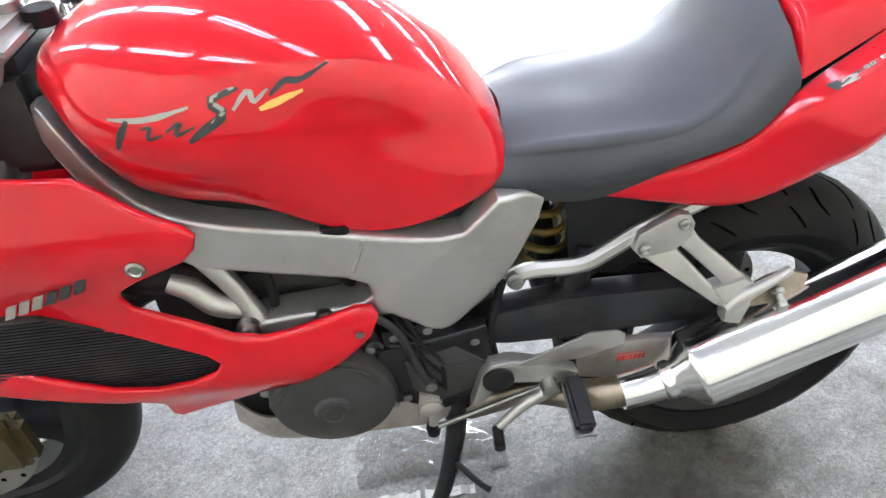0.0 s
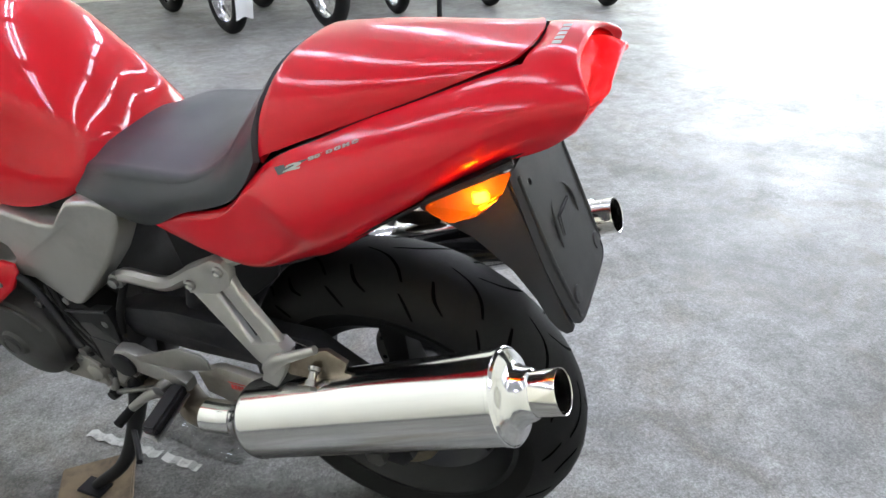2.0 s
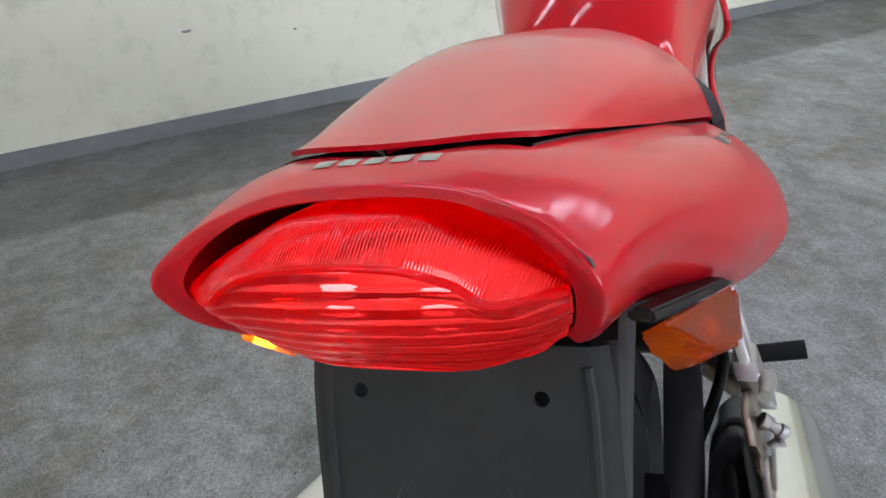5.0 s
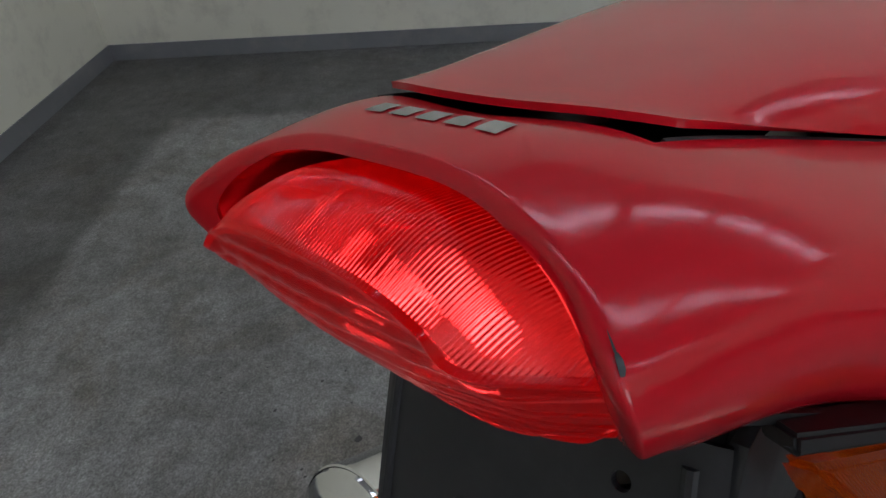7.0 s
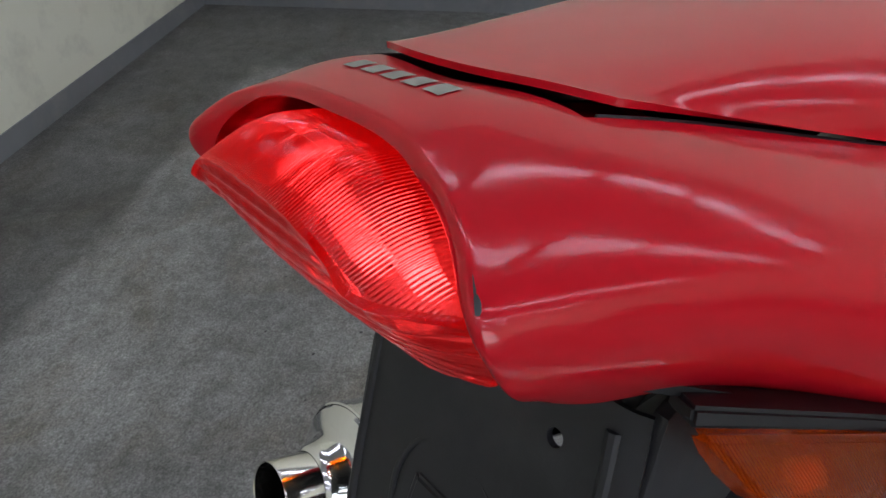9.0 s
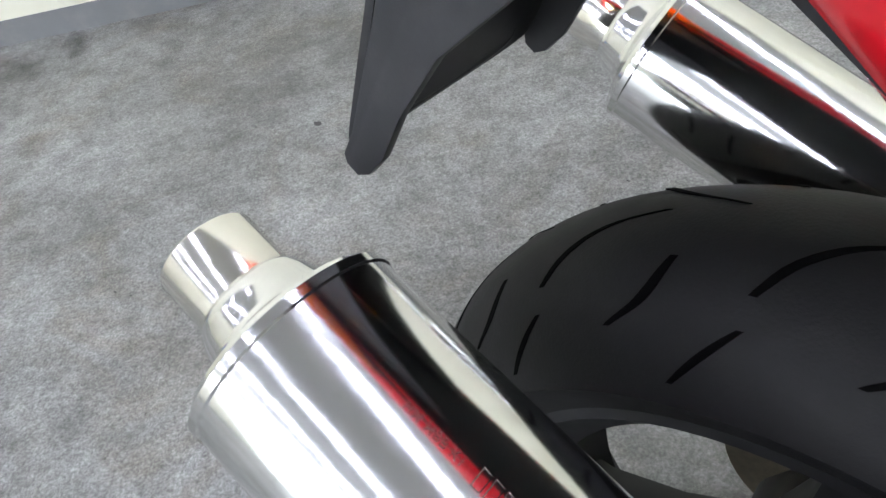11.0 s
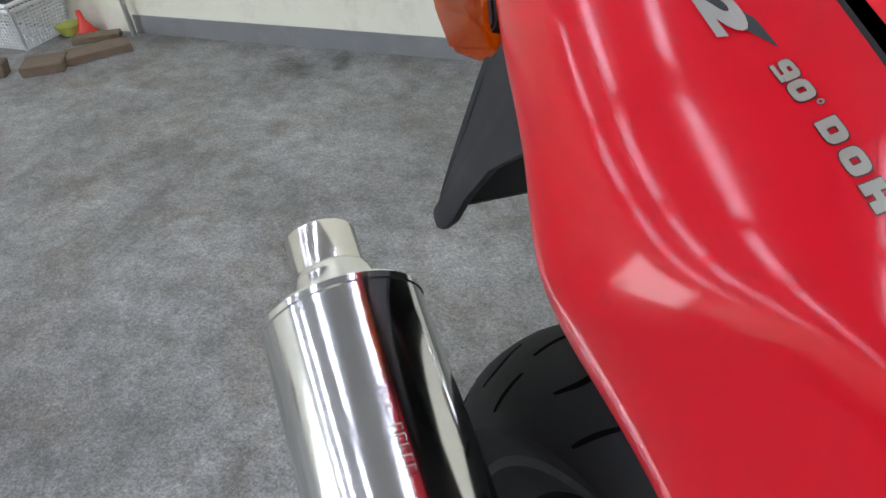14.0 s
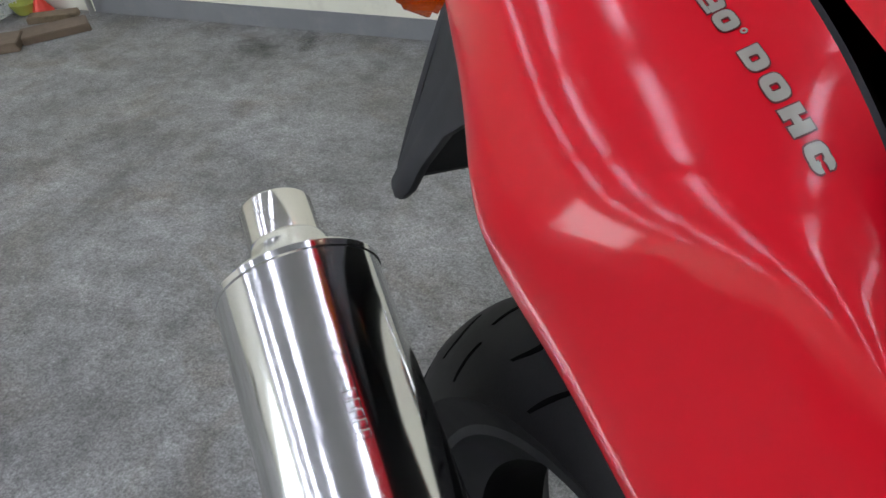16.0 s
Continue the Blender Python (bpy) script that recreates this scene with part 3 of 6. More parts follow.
TAIL = [
    [(-0.322, -0.1350, 0.7280), (-0.322, -0.1360, 0.7275), (-0.322, -0.1370, 0.7270), (-0.322, -0.1380, 0.7265), (-0.322, -0.1390, 0.7260), (-0.322, -0.1410, 0.7220), (-0.322, -0.1390, 0.7190), (-0.322, -0.1250, 0.7180)],
    [(-0.22, -0.1580, 0.7660), (-0.22, -0.1610, 0.7650), (-0.22, -0.1630, 0.7630), (-0.22, -0.1650, 0.7610), (-0.22, -0.1670, 0.7570), (-0.22, -0.1710, 0.7370), (-0.22, -0.1660, 0.7120), (-0.22, -0.1500, 0.7020)],
    [(-0.135, -0.1630, 0.7980), (-0.135, -0.1670, 0.7970), (-0.135, -0.1700, 0.7950), (-0.135, -0.1720, 0.7930), (-0.135, -0.1740, 0.7890), (-0.135, -0.1790, 0.7550), (-0.135, -0.1760, 0.7060), (-0.135, -0.1550, 0.6920)],
    [(-0.094, -0.1610, 0.8420), (-0.094, -0.1670, 0.8400), (-0.094, -0.1730, 0.8370), (-0.094, -0.1765, 0.8350), (-0.094, -0.1800, 0.8280), (-0.094, -0.1860, 0.7950), (-0.094, -0.1850, 0.7250), (-0.094, -0.1550, 0.7000)],
    [(-0.06, -0.1560, 0.8700), (-0.06, -0.1720, 0.8590), (-0.06, -0.1840, 0.8470), (-0.06, -0.1890, 0.8400), (-0.06, -0.1940, 0.8280), (-0.06, -0.1950, 0.8000), (-0.06, -0.1910, 0.7450), (-0.06, -0.1550, 0.7130)],
    [(-0.03, -0.1470, 0.8830), (-0.03, -0.1730, 0.8660), (-0.03, -0.1930, 0.8460), (-0.03, -0.2000, 0.8360), (-0.03, -0.2060, 0.8230), (-0.03, -0.2050, 0.8000), (-0.03, -0.1920, 0.7600), (-0.03, -0.1600, 0.7290)],
    [(0, -0.1370, 0.8930), (0, -0.1710, 0.8740), (0, -0.1965, 0.8460), (0, -0.2040, 0.8310), (0, -0.2095, 0.8110), (0, -0.2075, 0.7900), (0, -0.1910, 0.7670), (0, -0.1650, 0.7440)],
    [(0.03, -0.1263, 0.9062), (0.03, -0.1612, 0.8879), (0.03, -0.1861, 0.8618), (0.03, -0.1946, 0.8478), (0.03, -0.1998, 0.8284), (0.03, -0.1970, 0.8073), (0.03, -0.1829, 0.7817), (0.03, -0.1556, 0.7603)],
    [(0.08, -0.1117, 0.9246), (0.08, -0.1446, 0.9092), (0.08, -0.1678, 0.8854), (0.08, -0.1769, 0.8716), (0.08, -0.1824, 0.8533), (0.08, -0.1801, 0.8337), (0.08, -0.1682, 0.8121), (0.08, -0.1410, 0.7939)],
    [(0.15, -0.0906, 0.9493), (0.15, -0.1205, 0.9374), (0.15, -0.1421, 0.9177), (0.15, -0.1511, 0.9055), (0.15, -0.1567, 0.8899), (0.15, -0.1550, 0.8726), (0.15, -0.1458, 0.8553), (0.15, -0.1211, 0.8397)],
    [(0.218, -0.0695, 0.9719), (0.218, -0.0962, 0.9630), (0.218, -0.1170, 0.9481), (0.218, -0.1250, 0.9392), (0.218, -0.1301, 0.9274), (0.218, -0.1290, 0.9125), (0.218, -0.1215, 0.8950), (0.218, -0.1010, 0.8740)],
    [(0.252, -0.0605, 0.9790), (0.254, -0.0875, 0.9695), (0.258, -0.1070, 0.9565), (0.26, -0.1140, 0.9490), (0.261, -0.1175, 0.9405), (0.26, -0.1180, 0.9275), (0.258, -0.1115, 0.9100), (0.252, -0.0955, 0.8850)],
    [(0.279, -0.0550, 0.9780), (0.287, -0.0810, 0.9705), (0.2955, -0.0975, 0.9610), (0.3, -0.1030, 0.9560), (0.302, -0.1065, 0.9485), (0.2995, -0.1070, 0.9375), (0.29, -0.1020, 0.9180), (0.272, -0.0890, 0.8960)],
]
BEZEL = [(0.284, -0.0540, 0.9735), (0.2895, -0.0760, 0.9630), (0.295, -0.0885, 0.9525), (0.2965, -0.0925, 0.9465), (0.296, -0.0940, 0.9410), (0.2925, -0.0935, 0.9310), (0.2855, -0.0910, 0.9180), (0.2765, -0.0845, 0.9040)]
DECK = [
    [(.2285, 0, .976), (.2275, -.03, .976), (.222, -.063, .973)],
    [(.25, 0, .983), (.25, -.03, .982), (.252, -.0605, .979)],
    [(.276, 0, .983), (.277, -.03, .982), (.279, -.055, .978)],
]
g = relax(spline_grid(TAIL, 130, 60), 3.0, 1.2)
turn = spline(BEZEL, 60)
out = (g[-1] - g[-3]) / np.linalg.norm(g[-1] - g[-3], axis=1, keepdims=True)
drop = np.linalg.norm(turn - g[-1], axis=1, keepdims=True)
soft = [(1 - u) ** 2 * g[-1] + 2 * u * (1 - u) * (g[-1] + out * drop * .35) + u * u * turn for u in np.linspace(0, 1, 9)[1:]]
edge = [r for r in g if r[0][0] >= .2215]
deck = []
for i, r in enumerate(edge):
    p = r[0]
    mid = cr(np.array(DECK)[:, 0], i / (len(edge) - 1))
    ln = np.linalg.norm(p - mid)
    t0, t1 = np.array([0, -ln, 0]), (r[1] - p) / np.linalg.norm(r[1] - p) * ln
    row = np.array([(2 * u ** 3 - 3 * u * u + 1) * mid + (u ** 3 - 2 * u * u + u) * t0 + (3 * u * u - 2 * u ** 3) * p + (u ** 3 - u * u) * t1 for u in np.linspace(0, 1, 15)])
    deck.append(row)
deck = np.array(deck)
fall = deck[-1][None] + np.array([q[0] - g[-1][0] for q in soft])[:, None]
deck = np.concatenate([deck, fall])
g = np.concatenate([g, soft])
deck = np.concatenate([mirrored(deck[:, 1:])[:, ::-1], deck], axis=1)
tail_bm = grid_bm(g)
for extra in (grid_bm(mirrored(g), 0, True), grid_bm(deck)):
    me = bpy.data.meshes.new("tmp")
    extra.to_mesh(me)
    extra.free()
    tail_bm.from_mesh(me)
    bpy.data.meshes.remove(me)
bmesh.ops.remove_doubles(tail_bm, verts=tail_bm.verts, dist=.0006)
bmesh.ops.recalc_face_normals(tail_bm, faces=tail_bm.faces)
bmesh.ops.solidify(tail_bm, geom=list(tail_bm.faces), thickness=.003)
tail = part("tail_fairing", tail_bm, RED, bike, "glossy red tail fairing")
lip = np.array([[q[0] + np.array(o) for o in ((0, .03, -.02), (0, .012, -.018), (0, .005, -.014), (0, .002, -.003), (0, 0, 0))] for q in g if -.09 < q[0][0] < .224])
part("seam_flange", grid_bm(lip, .0015), BLACK, tail)
part("seam_flange", grid_bm(mirrored(lip), .0015, True), BLACK, tail)
UNDER = [
    [(-.33, 0, .72), (-.33, -.08, .715), (-.33, -.125, .715)],
    [(-.2, 0, .72), (-.2, -.09, .715), (-.2, -.16, .71)],
    [(-.07, 0, .74), (-.07, -.09, .735), (-.07, -.17, .715)],
    [(.08, 0, .82), (.08, -.09, .815), (.08, -.16, .80)],
    [(.25, 0, .89), (.25, -.06, .89), (.25, -.1, .895)],
]
part("undertray", grid_bm(dense(both(UNDER), 24, 20), 0.004), BLACK, bike, "black plastic undertray")

# tail light
RIM = [(.318, 0, .966), (.318, -.032, .964), (.3175, -.052, .957), (.316, -.067, .9465), (.2945, -.0925, .9405)]
UP = [
    [(.25, 0, .967), (.251, -.032, .964), (.255, -.055, .956), (.264, -.077, .949), (.282, -.0945, .941)],
    [(.29, 0, .9745), (.29, -.032, .972), (.291, -.054, .963), (.293, -.073, .954), (.289, -.0935, .942)],
    RIM,
]
LOW = [
    RIM,
    [(.308, 0, .928), (.307, -.032, .928), (.304, -.052, .927), (.3, -.071, .926), (.2865, -.0905, .923)],
    [(.28, 0, .884), (.28, -.032, .885), (.279, -.052, .8885), (.277, -.07, .8945), (.2755, -.0845, .904)],
]


def lens_shell(ctrl, nu, nv, relief):
    """A moulded lens: its outer face carries the relief, a depth by its place, and its inner face is clear."""
    g = dense(both(ctrl), nu, nv)
    n = np.cross(np.gradient(g, axis=0), np.gradient(g, axis=1))
    n /= np.linalg.norm(n, axis=2, keepdims=True) + 1e-12
    n *= np.sign(n[nu // 2, nv // 2, 0] + n[nu // 2, nv // 2, 2])
    across = np.concatenate([[0], np.cumsum(np.linalg.norm(np.diff(g[nu // 2], axis=0), axis=1))])
    along = np.linspace(0, 1, nu)
    outer = g + n * np.array([[relief(u, w, g[i, j, 2]) for j, w in enumerate(across)] for i, u in enumerate(along)])[..., None]
    bm = bmesh.new()
    a = [[bm.verts.new(p) for p in r] for r in outer]
    b = [[bm.verts.new(p) for p in r] for r in g - n * .0025]
    for i in range(nu - 1):
        for j in range(nv - 1):
            bm.faces.new([a[i][j], a[i + 1][j], a[i + 1][j + 1], a[i][j + 1]])
            bm.faces.new([b[i][j + 1], b[i + 1][j + 1], b[i + 1][j], b[i][j]]).material_index = 1
    for i in range(nu - 1):
        bm.faces.new([a[i + 1][0], a[i][0], b[i][0], b[i + 1][0]])
        bm.faces.new([a[i][-1], a[i + 1][-1], b[i + 1][-1], b[i][-1]])
    for j in range(nv - 1):
        bm.faces.new([a[0][j], a[0][j + 1], b[0][j + 1], b[0][j]])
        bm.faces.new([a[-1][j + 1], a[-1][j], b[-1][j], b[-1][j + 1]])
    bm.normal_update()
    mid = a[nu // 2][nv // 2]
    if mid.normal.dot(Vector(n[nu // 2, nv // 2])) < 0:
        bmesh.ops.reverse_faces(bm, faces=bm.faces)
    return bm


def ribs(u, w, z):
    return .0002 * (1 - math.cos(math.tau * w / .0016)) * min(1.0, 14 * (1 - u) + .15)


def bands(u, w, z):
    return .0011 * abs(math.sin(math.pi * (z - .88) / .0105)) * min(1.0, 9 * u + .1) + .00018 * abs(math.sin(math.pi * w / .0125))


light = part("tail_light", lens_shell(UP, 26, 840, ribs), LENS_R, bike, "glowing red ribbed tail light lens")
lower = part("lower_lens", lens_shell(LOW, 84, 120, bands), LENS_B, light, "red banded lower lens")
for ob in (light, lower):
    ob.data.materials.append(CLEAR)
BOWL = [
    [(.258, 0, .957), (.258, -.04, .953), (.262, -.07, .943), (.281, -.087, .936)],
    [(.232, 0, .942), (.234, -.04, .94), (.245, -.07, .935), (.278, -.087, .932)],
    [(.232, 0, .905), (.234, -.04, .906), (.246, -.068, .91), (.275, -.084, .92)],
    [(.272, 0, .89), (.27, -.04, .892), (.267, -.066, .901), (.273, -.081, .912)],
]
part("reflector", grid_bm(dense(both(BOWL), 20, 30), .002), REFLECT, light, "pale lamp reflector behind the lens")
for y in (-.027, .027):
    part("bulb", lathe([(-.011, 0), (-.009, .005), (-.004, .0085), (.002, .009), (.007, .0065), (.009, 0)], (.272, y, .93), (1, 0, 0), 20), BULB, light, "lit lamp bulb")


def hull(pts, bevel=0.002):
    bm = bmesh.new()
    for p in pts:
        bm.verts.new(p)
    bmesh.ops.convex_hull(bm, input=bm.verts)
    bmesh.ops.delete(bm, geom=[v for v in bm.verts if not v.link_faces], context="VERTS")
    bmesh.ops.dissolve_limit(bm, angle_limit=radians(6), verts=bm.verts, edges=bm.edges)
    if bevel:
        bmesh.ops.bevel(bm, geom=list(bm.edges), offset=bevel, segments=2, affect="EDGES")
    return bm


def turn_signal(s, lit):
    base = [(.128, .14, .84), (.222, .105, .882), (.134, .158, .842), (.226, .118, .882), (.13, .14, .832), (.224, .105, .874), (.134, .16, .836), (.23, .12, .876)]
    e = part("turn_signal", hull([(x, s * y, z) for x, y, z in base], .0015), BLACK, bike, "black turn signal base")
    form = [(.23, .124, .876), (.214, .108, .857), (.222, .147, .854), (.198, .124, .818), (.14, .163, .842), (.13, .157, .828), (.165, .164, .818),
            (.152, .138, .834), (.185, .136, .812), (.193, .163, .836), (.15, .15, .815), (.213, .116, .842)]
    bm = hull([(x, s * y, z) for x, y, z in form], .0028)
    part("lens", bm, AMBER, e, "amber turn signal lens")
    part("bulb", tube([(.19, s * .142, .842), (.203, s * .138, .846)], .006, 12), BULB_A if lit else BULB_OFF, e, "lit amber bulb" if lit else "")
    return e


turn_signal(-1, True)
turn_signal(1, False)

# number plate bracket: a panel with raised sides, two holes and a shallow boss
PANEL = [
    [(.214, 0, .85), (.214, -.05, .85), (.214, -.08, .849), (.21, -.092, .848)],
    [(.232, 0, .81), (.232, -.05, .81), (.231, -.083, .81), (.226, -.096, .809)],
    [(.264, 0, .73), (.264, -.05, .73), (.262, -.084, .73), (.256, -.098, .729)],
    [(.298, 0, .65), (.298, -.05, .65), (.296, -.08, .65), (.29, -.094, .65)],
    [(.307, 0, .625), (.307, -.05, .625), (.305, -.076, .627), (.3, -.088, .632)],
]
fender = part("plate_bracket", grid_bm(dense(both(PANEL), 40, 40), 0.004), PLASTIC, bike, "grey-black plastic number plate bracket")
punch(fender, [lathe([(-.03, 0), (-.03, .0048), (.03, .0048), (.03, 0)], (.2305, y, .8225), (.93, 0, .38), 20) for y in (-.06, .055)])
WING = [(.21, .85), (.226, .809), (.256, .729), (.29, .65), (.301, .632), (.3, .625), (.292, .619), (.282, .623), (.268, .638), (.25, .67), (.22, .71), (.17, .752), (.1, .785), (.08, .82), (.15, .87)]
for s in (-1, 1):
    part("side_panel", prism(WING, s * .098, s * .09, .002), PLASTIC, fender)
    part("foot_pad", lathe([(0, .014), (.004, .012), (.0045, 0)], (.296, s * .062, .66), (.93, 0, .38), 20), PLASTIC, fender)
for s in (-1, 1):
    part("raised_edge", tube([(.222, s * .081, .84), (.236, s * .084, .806), (.268, s * .085, .727), (.299, s * .08, .652)], .0035, 8, 16), PLASTIC, fender)
part("raised_edge", tube([(.3, -.078, .65), (.306, -.07, .632), (.3085, 0, .628), (.306, .07, .632), (.3, .078, .65)], .003, 8, 20), PLASTIC, fender)
part("pocket", hull([(.2655, -.036, .728), (.2655, .036, .728), (.256, -.03, .754), (.256, .03, .754), (.272, -.03, .726), (.272, .03, .726), (.262, -.024, .755), (.262, .024, .755)], .002), PLASTIC, fender)
bm = tube([(.272, -.045, .72), (.262, -.042, .75), (.25, -.028, .772), (.247, 0, .778), (.25, .028, .772), (.262, .042, .75), (.272, .045, .72)], .002, 8, 24)
part("arch_rib", bm, PLASTIC, fender)


# wheels
def wheel(name, cx, cz, rad, minor, rimw, rim_r, label, grooves, mat_rim):
    e = new(name)
    e.parent = bike
    e["label"] = label
    major = rad - minor
    prof = [(-rimw * .9, rim_r - .012), (-rimw, rim_r), (-rimw - .006, rim_r + .012)]
    a0 = math.degrees(math.acos(max(-1, min(1, (rim_r + .026 - major) / minor))))
    prof += [(minor * math.sin(radians(a)), major + minor * math.cos(radians(a))) for a in np.linspace(-a0, a0, 29)]
    prof += [(rimw + .006, rim_r + .012), (rimw, rim_r), (rimw * .9, rim_r - .012)]
    ty = part("tyre", lathe(prof, (cx, 0, cz), (0, 1, 0), 96), RUBBER, e, "black road tyre with curved tread grooves")
    rp = [(-rimw + .002, rim_r + .006), (-rimw + .002, rim_r - .012), (-rimw * .8, rim_r - .02), (-.04, rim_r - .045), (.04, rim_r - .045), (rimw * .8, rim_r - .02), (rimw - .002, rim_r - .012), (rimw - .002, rim_r + .006)]
    rp += [(rimw * .7, rim_r + .004), (.03, rim_r - .03), (-.03, rim_r - .03), (-rimw * .7, rim_r + .004)]
    part("rim", lathe(rp, (cx, 0, cz), (0, 1, 0), 72, close=True), mat_rim, e, "dark cast alloy rim")
    part("hub", lathe([(-.075, 0), (-.075, .03), (-.05, .045), (.05, .045), (.075, .03), (.075, 0)], (cx, 0, cz), (0, 1, 0), 32), mat_rim, e)
    for k in range(3):
        a = radians(120 * k + 95)
        o = []
        for r, w in ((.03, .034), (.09, .022), (rim_r - .06, .026), (rim_r - .03, .045)):
            o.append((r, w))
        pts = [(r, w) for r, w in o] + [(r, -w) for r, w in o[::-1]]
        ca, sa = math.cos(a), math.sin(a)
        part("spoke", prism([(cx + r * ca - w * sa, cz + r * sa + w * ca) for r, w in pts], -.026, .026, .008), mat_rim, e)
    if grooves:
        n = 14
        shape = [
            [(2, 90), (9, 83.5), (20, 79), (34, 76)],
            [(24, 67.5), (40, 65), (50, 61)],
            [(45, 75.8), (55, 72.6), (66, 69.2)],
        ]
        for side in (-1, 1):
            for k in range(n):
                for si, sh in enumerate(shape):
                    pts = np.array([(a, b) for a, b in sh], float)
                    wid = (3.5, 3.6, 3.0)[si] / 1000
                    m = 13
                    rows = []
                    for i in range(m):
                        a, b = cr(pts, i / (m - 1))
                        th = radians(b + k * 360 / n + (0 if side > 0 else 7.7))
                        se = radians(a) * side
                        rr = major + (minor + .0004) * math.cos(se)
                        y = (minor + .0004) * math.sin(se)
                        w = wid * (0.35 + 0.65 * math.sin(math.pi * (0.12 + 0.76 * i / (m - 1)))) / rr
                        rows.append([(cx + rr * math.cos(th - w), y, cz + rr * math.sin(th - w)), (cx + rr * math.cos(th + w), y, cz + rr * math.sin(th + w))])
                    # a near-black strip just above the rubber paints the groove's shade
                    part("recess_shade", grid_bm(np.array(rows), 0.0006), RECESS_SHADE, ty)
    return e


rear = wheel("rear_wheel", 0, RAD, RAD, .093, .074, .222, "rear wheel with a wide sport tyre", True, BLACK)
front = wheel("front_wheel", -1.395, .30, .30, .062, .052, .222, "front wheel under the fairing", False, BLACK)


def disc(cx, cz, y, r0, r1, parent, n=24):
    bm = lathe([(-.002, r0), (-.002, r1), (.002, r1), (.002, r0)], (cx, y, cz), (0, 1, 0), 48, close=True)
    d = part("brake_disc", bm, DISC, parent, "drilled steel brake disc")
    bm = bmesh.new()
    for k in range(n):
        a = k * math.tau / n
        r = r0 + (r1 - r0) * (0.3 + 0.4 * (k % 2))
        lathe([(-.0028, 0), (-.0028, .005), (.0028, .005), (.0028, 0)], (cx + r * math.cos(a), y, cz + r * math.sin(a)), (0, 1, 0), 8, bm)
    # dark plugs in place of holes, their shade put into the colour
    part("drilling_shade", bm, RECESS_SHADE, d)
    return d


disc(0, RAD, .075, .07, .11, rear)
disc(-1.395, .30, -.085, .105, .148, front)
disc(-1.395, .30, .085, .105, .148, front)


# silencers
def silencer(s):
    f, o = Vector((-.168, s * .215, .416)), Vector((.314, s * .194, .621))
    ax = (o - f).normalized()
    ln = (o - f).length
    e = new("silencer")
    e.parent = bike
    e["label"] = "polished stainless steel silencer"
    R = .062
    prof = [(-.04, .03), (-.037, .0335), (-.031, .0355), (-.022, .0355), (-.018, .038), (-.007, .0455), (.003, .054), (.01, .059), (.013, R), (.018, R + .001), (.022, R), (ln - .082, R), (ln - .081, R + .0012), (ln - .076, R + .0012), (ln - .075, R - .0005)]
    part("can", lathe(prof, f, ax, 72), STEEL, e, "mirror-polished silencer can")
    prof = [(ln - .0755, R - .001), (ln - .072, R - .003), (ln - .069, R - .011), (ln - .067, .044), (ln - .064, .0395), (ln - .06, .0375), (ln - .05, .0345), (ln - .044, .0325), (ln - .042, .031), (ln - .04, .029)]
    part("end_cap", lathe(prof, f, ax, 64), STEEL, e)
    prof = [(ln - .045, .0285), (ln - .043, .0285), (ln - .006, .029), (ln - .005, .0285), (ln - .006, .0275), (ln - .08, .0275), (ln - .08, 0)]
    part("outlet", lathe(prof, f, ax, 56), TIP, e, "polished outlet tip")
    part("baffle", lathe([(ln - .03, .0274), (ln - .03, .013), (ln - .02, .012), (ln - .02, .009), (ln - .045, .009), (ln - .045, 0)], f, ax, 32), RECESS_SHADE, e)
    q = f - ax * .11 + Vector((0, 0, .018))
    part("inlet_pipe", tube([q, f - ax * .06 + Vector((0, 0, .006)), f + ax * .002], [.028, .029, .031], 24, 10), STEEL, e)
    part("header", tube([q + ax * .01, q - ax * .05 + Vector((0, -s * .02, .0)), q - ax * .14 + Vector((0, -s * .07, .01)), q - ax * .25 + Vector((0, -s * .1, -.0))], .026, 18, 14), PIPE, e, "tarnished header pipe")
    part("hanger", prism([(-.03, .52), (.02, .545), (.035, .535), (.02, .515), (-.02, .50)], s * .2, s * .192, .002), CAST, e)
    return e


for s in (-1, 1):
    silencer(s)

# frame, sub-frame and foot-peg brackets
FR = [(-1.0, .9), (-.978, .895), (-.952, .862), (-.92, .82), (-.863, .776), (-.8, .752), (-.69, .727), (-.634, .713), (-.568, .699), (-.5, .698), (-.455, .745), (-.385, .728), (-.414, .654), (-.446, .607), (-.496, .554), (-.525, .528), (-.556, .528), (-.61, .567), (-.652, .563), (-.69, .556), (-.79, .552), (-.81, .57), (-.79, .583), (-.713, .589), (-.645, .597), (-.634, .618), (-.665, .645), (-.85, .692), (-.93, .755), (-.975, .815), (-1.01, .85)]
frame_e = new("frame")
frame_e.parent = bike
frame_e["label"] = "silver aluminium twin-spar frame"


def bend_in(bm, s):
    for v in bm.verts:
        k = max(0.0, (-.86 - v.co.x) / .16)
        v.co.y += -s * min(0.10, 0.1 * k * k) + (-s * max(0.0, v.co.x + .46) * 0.35)
    return bm


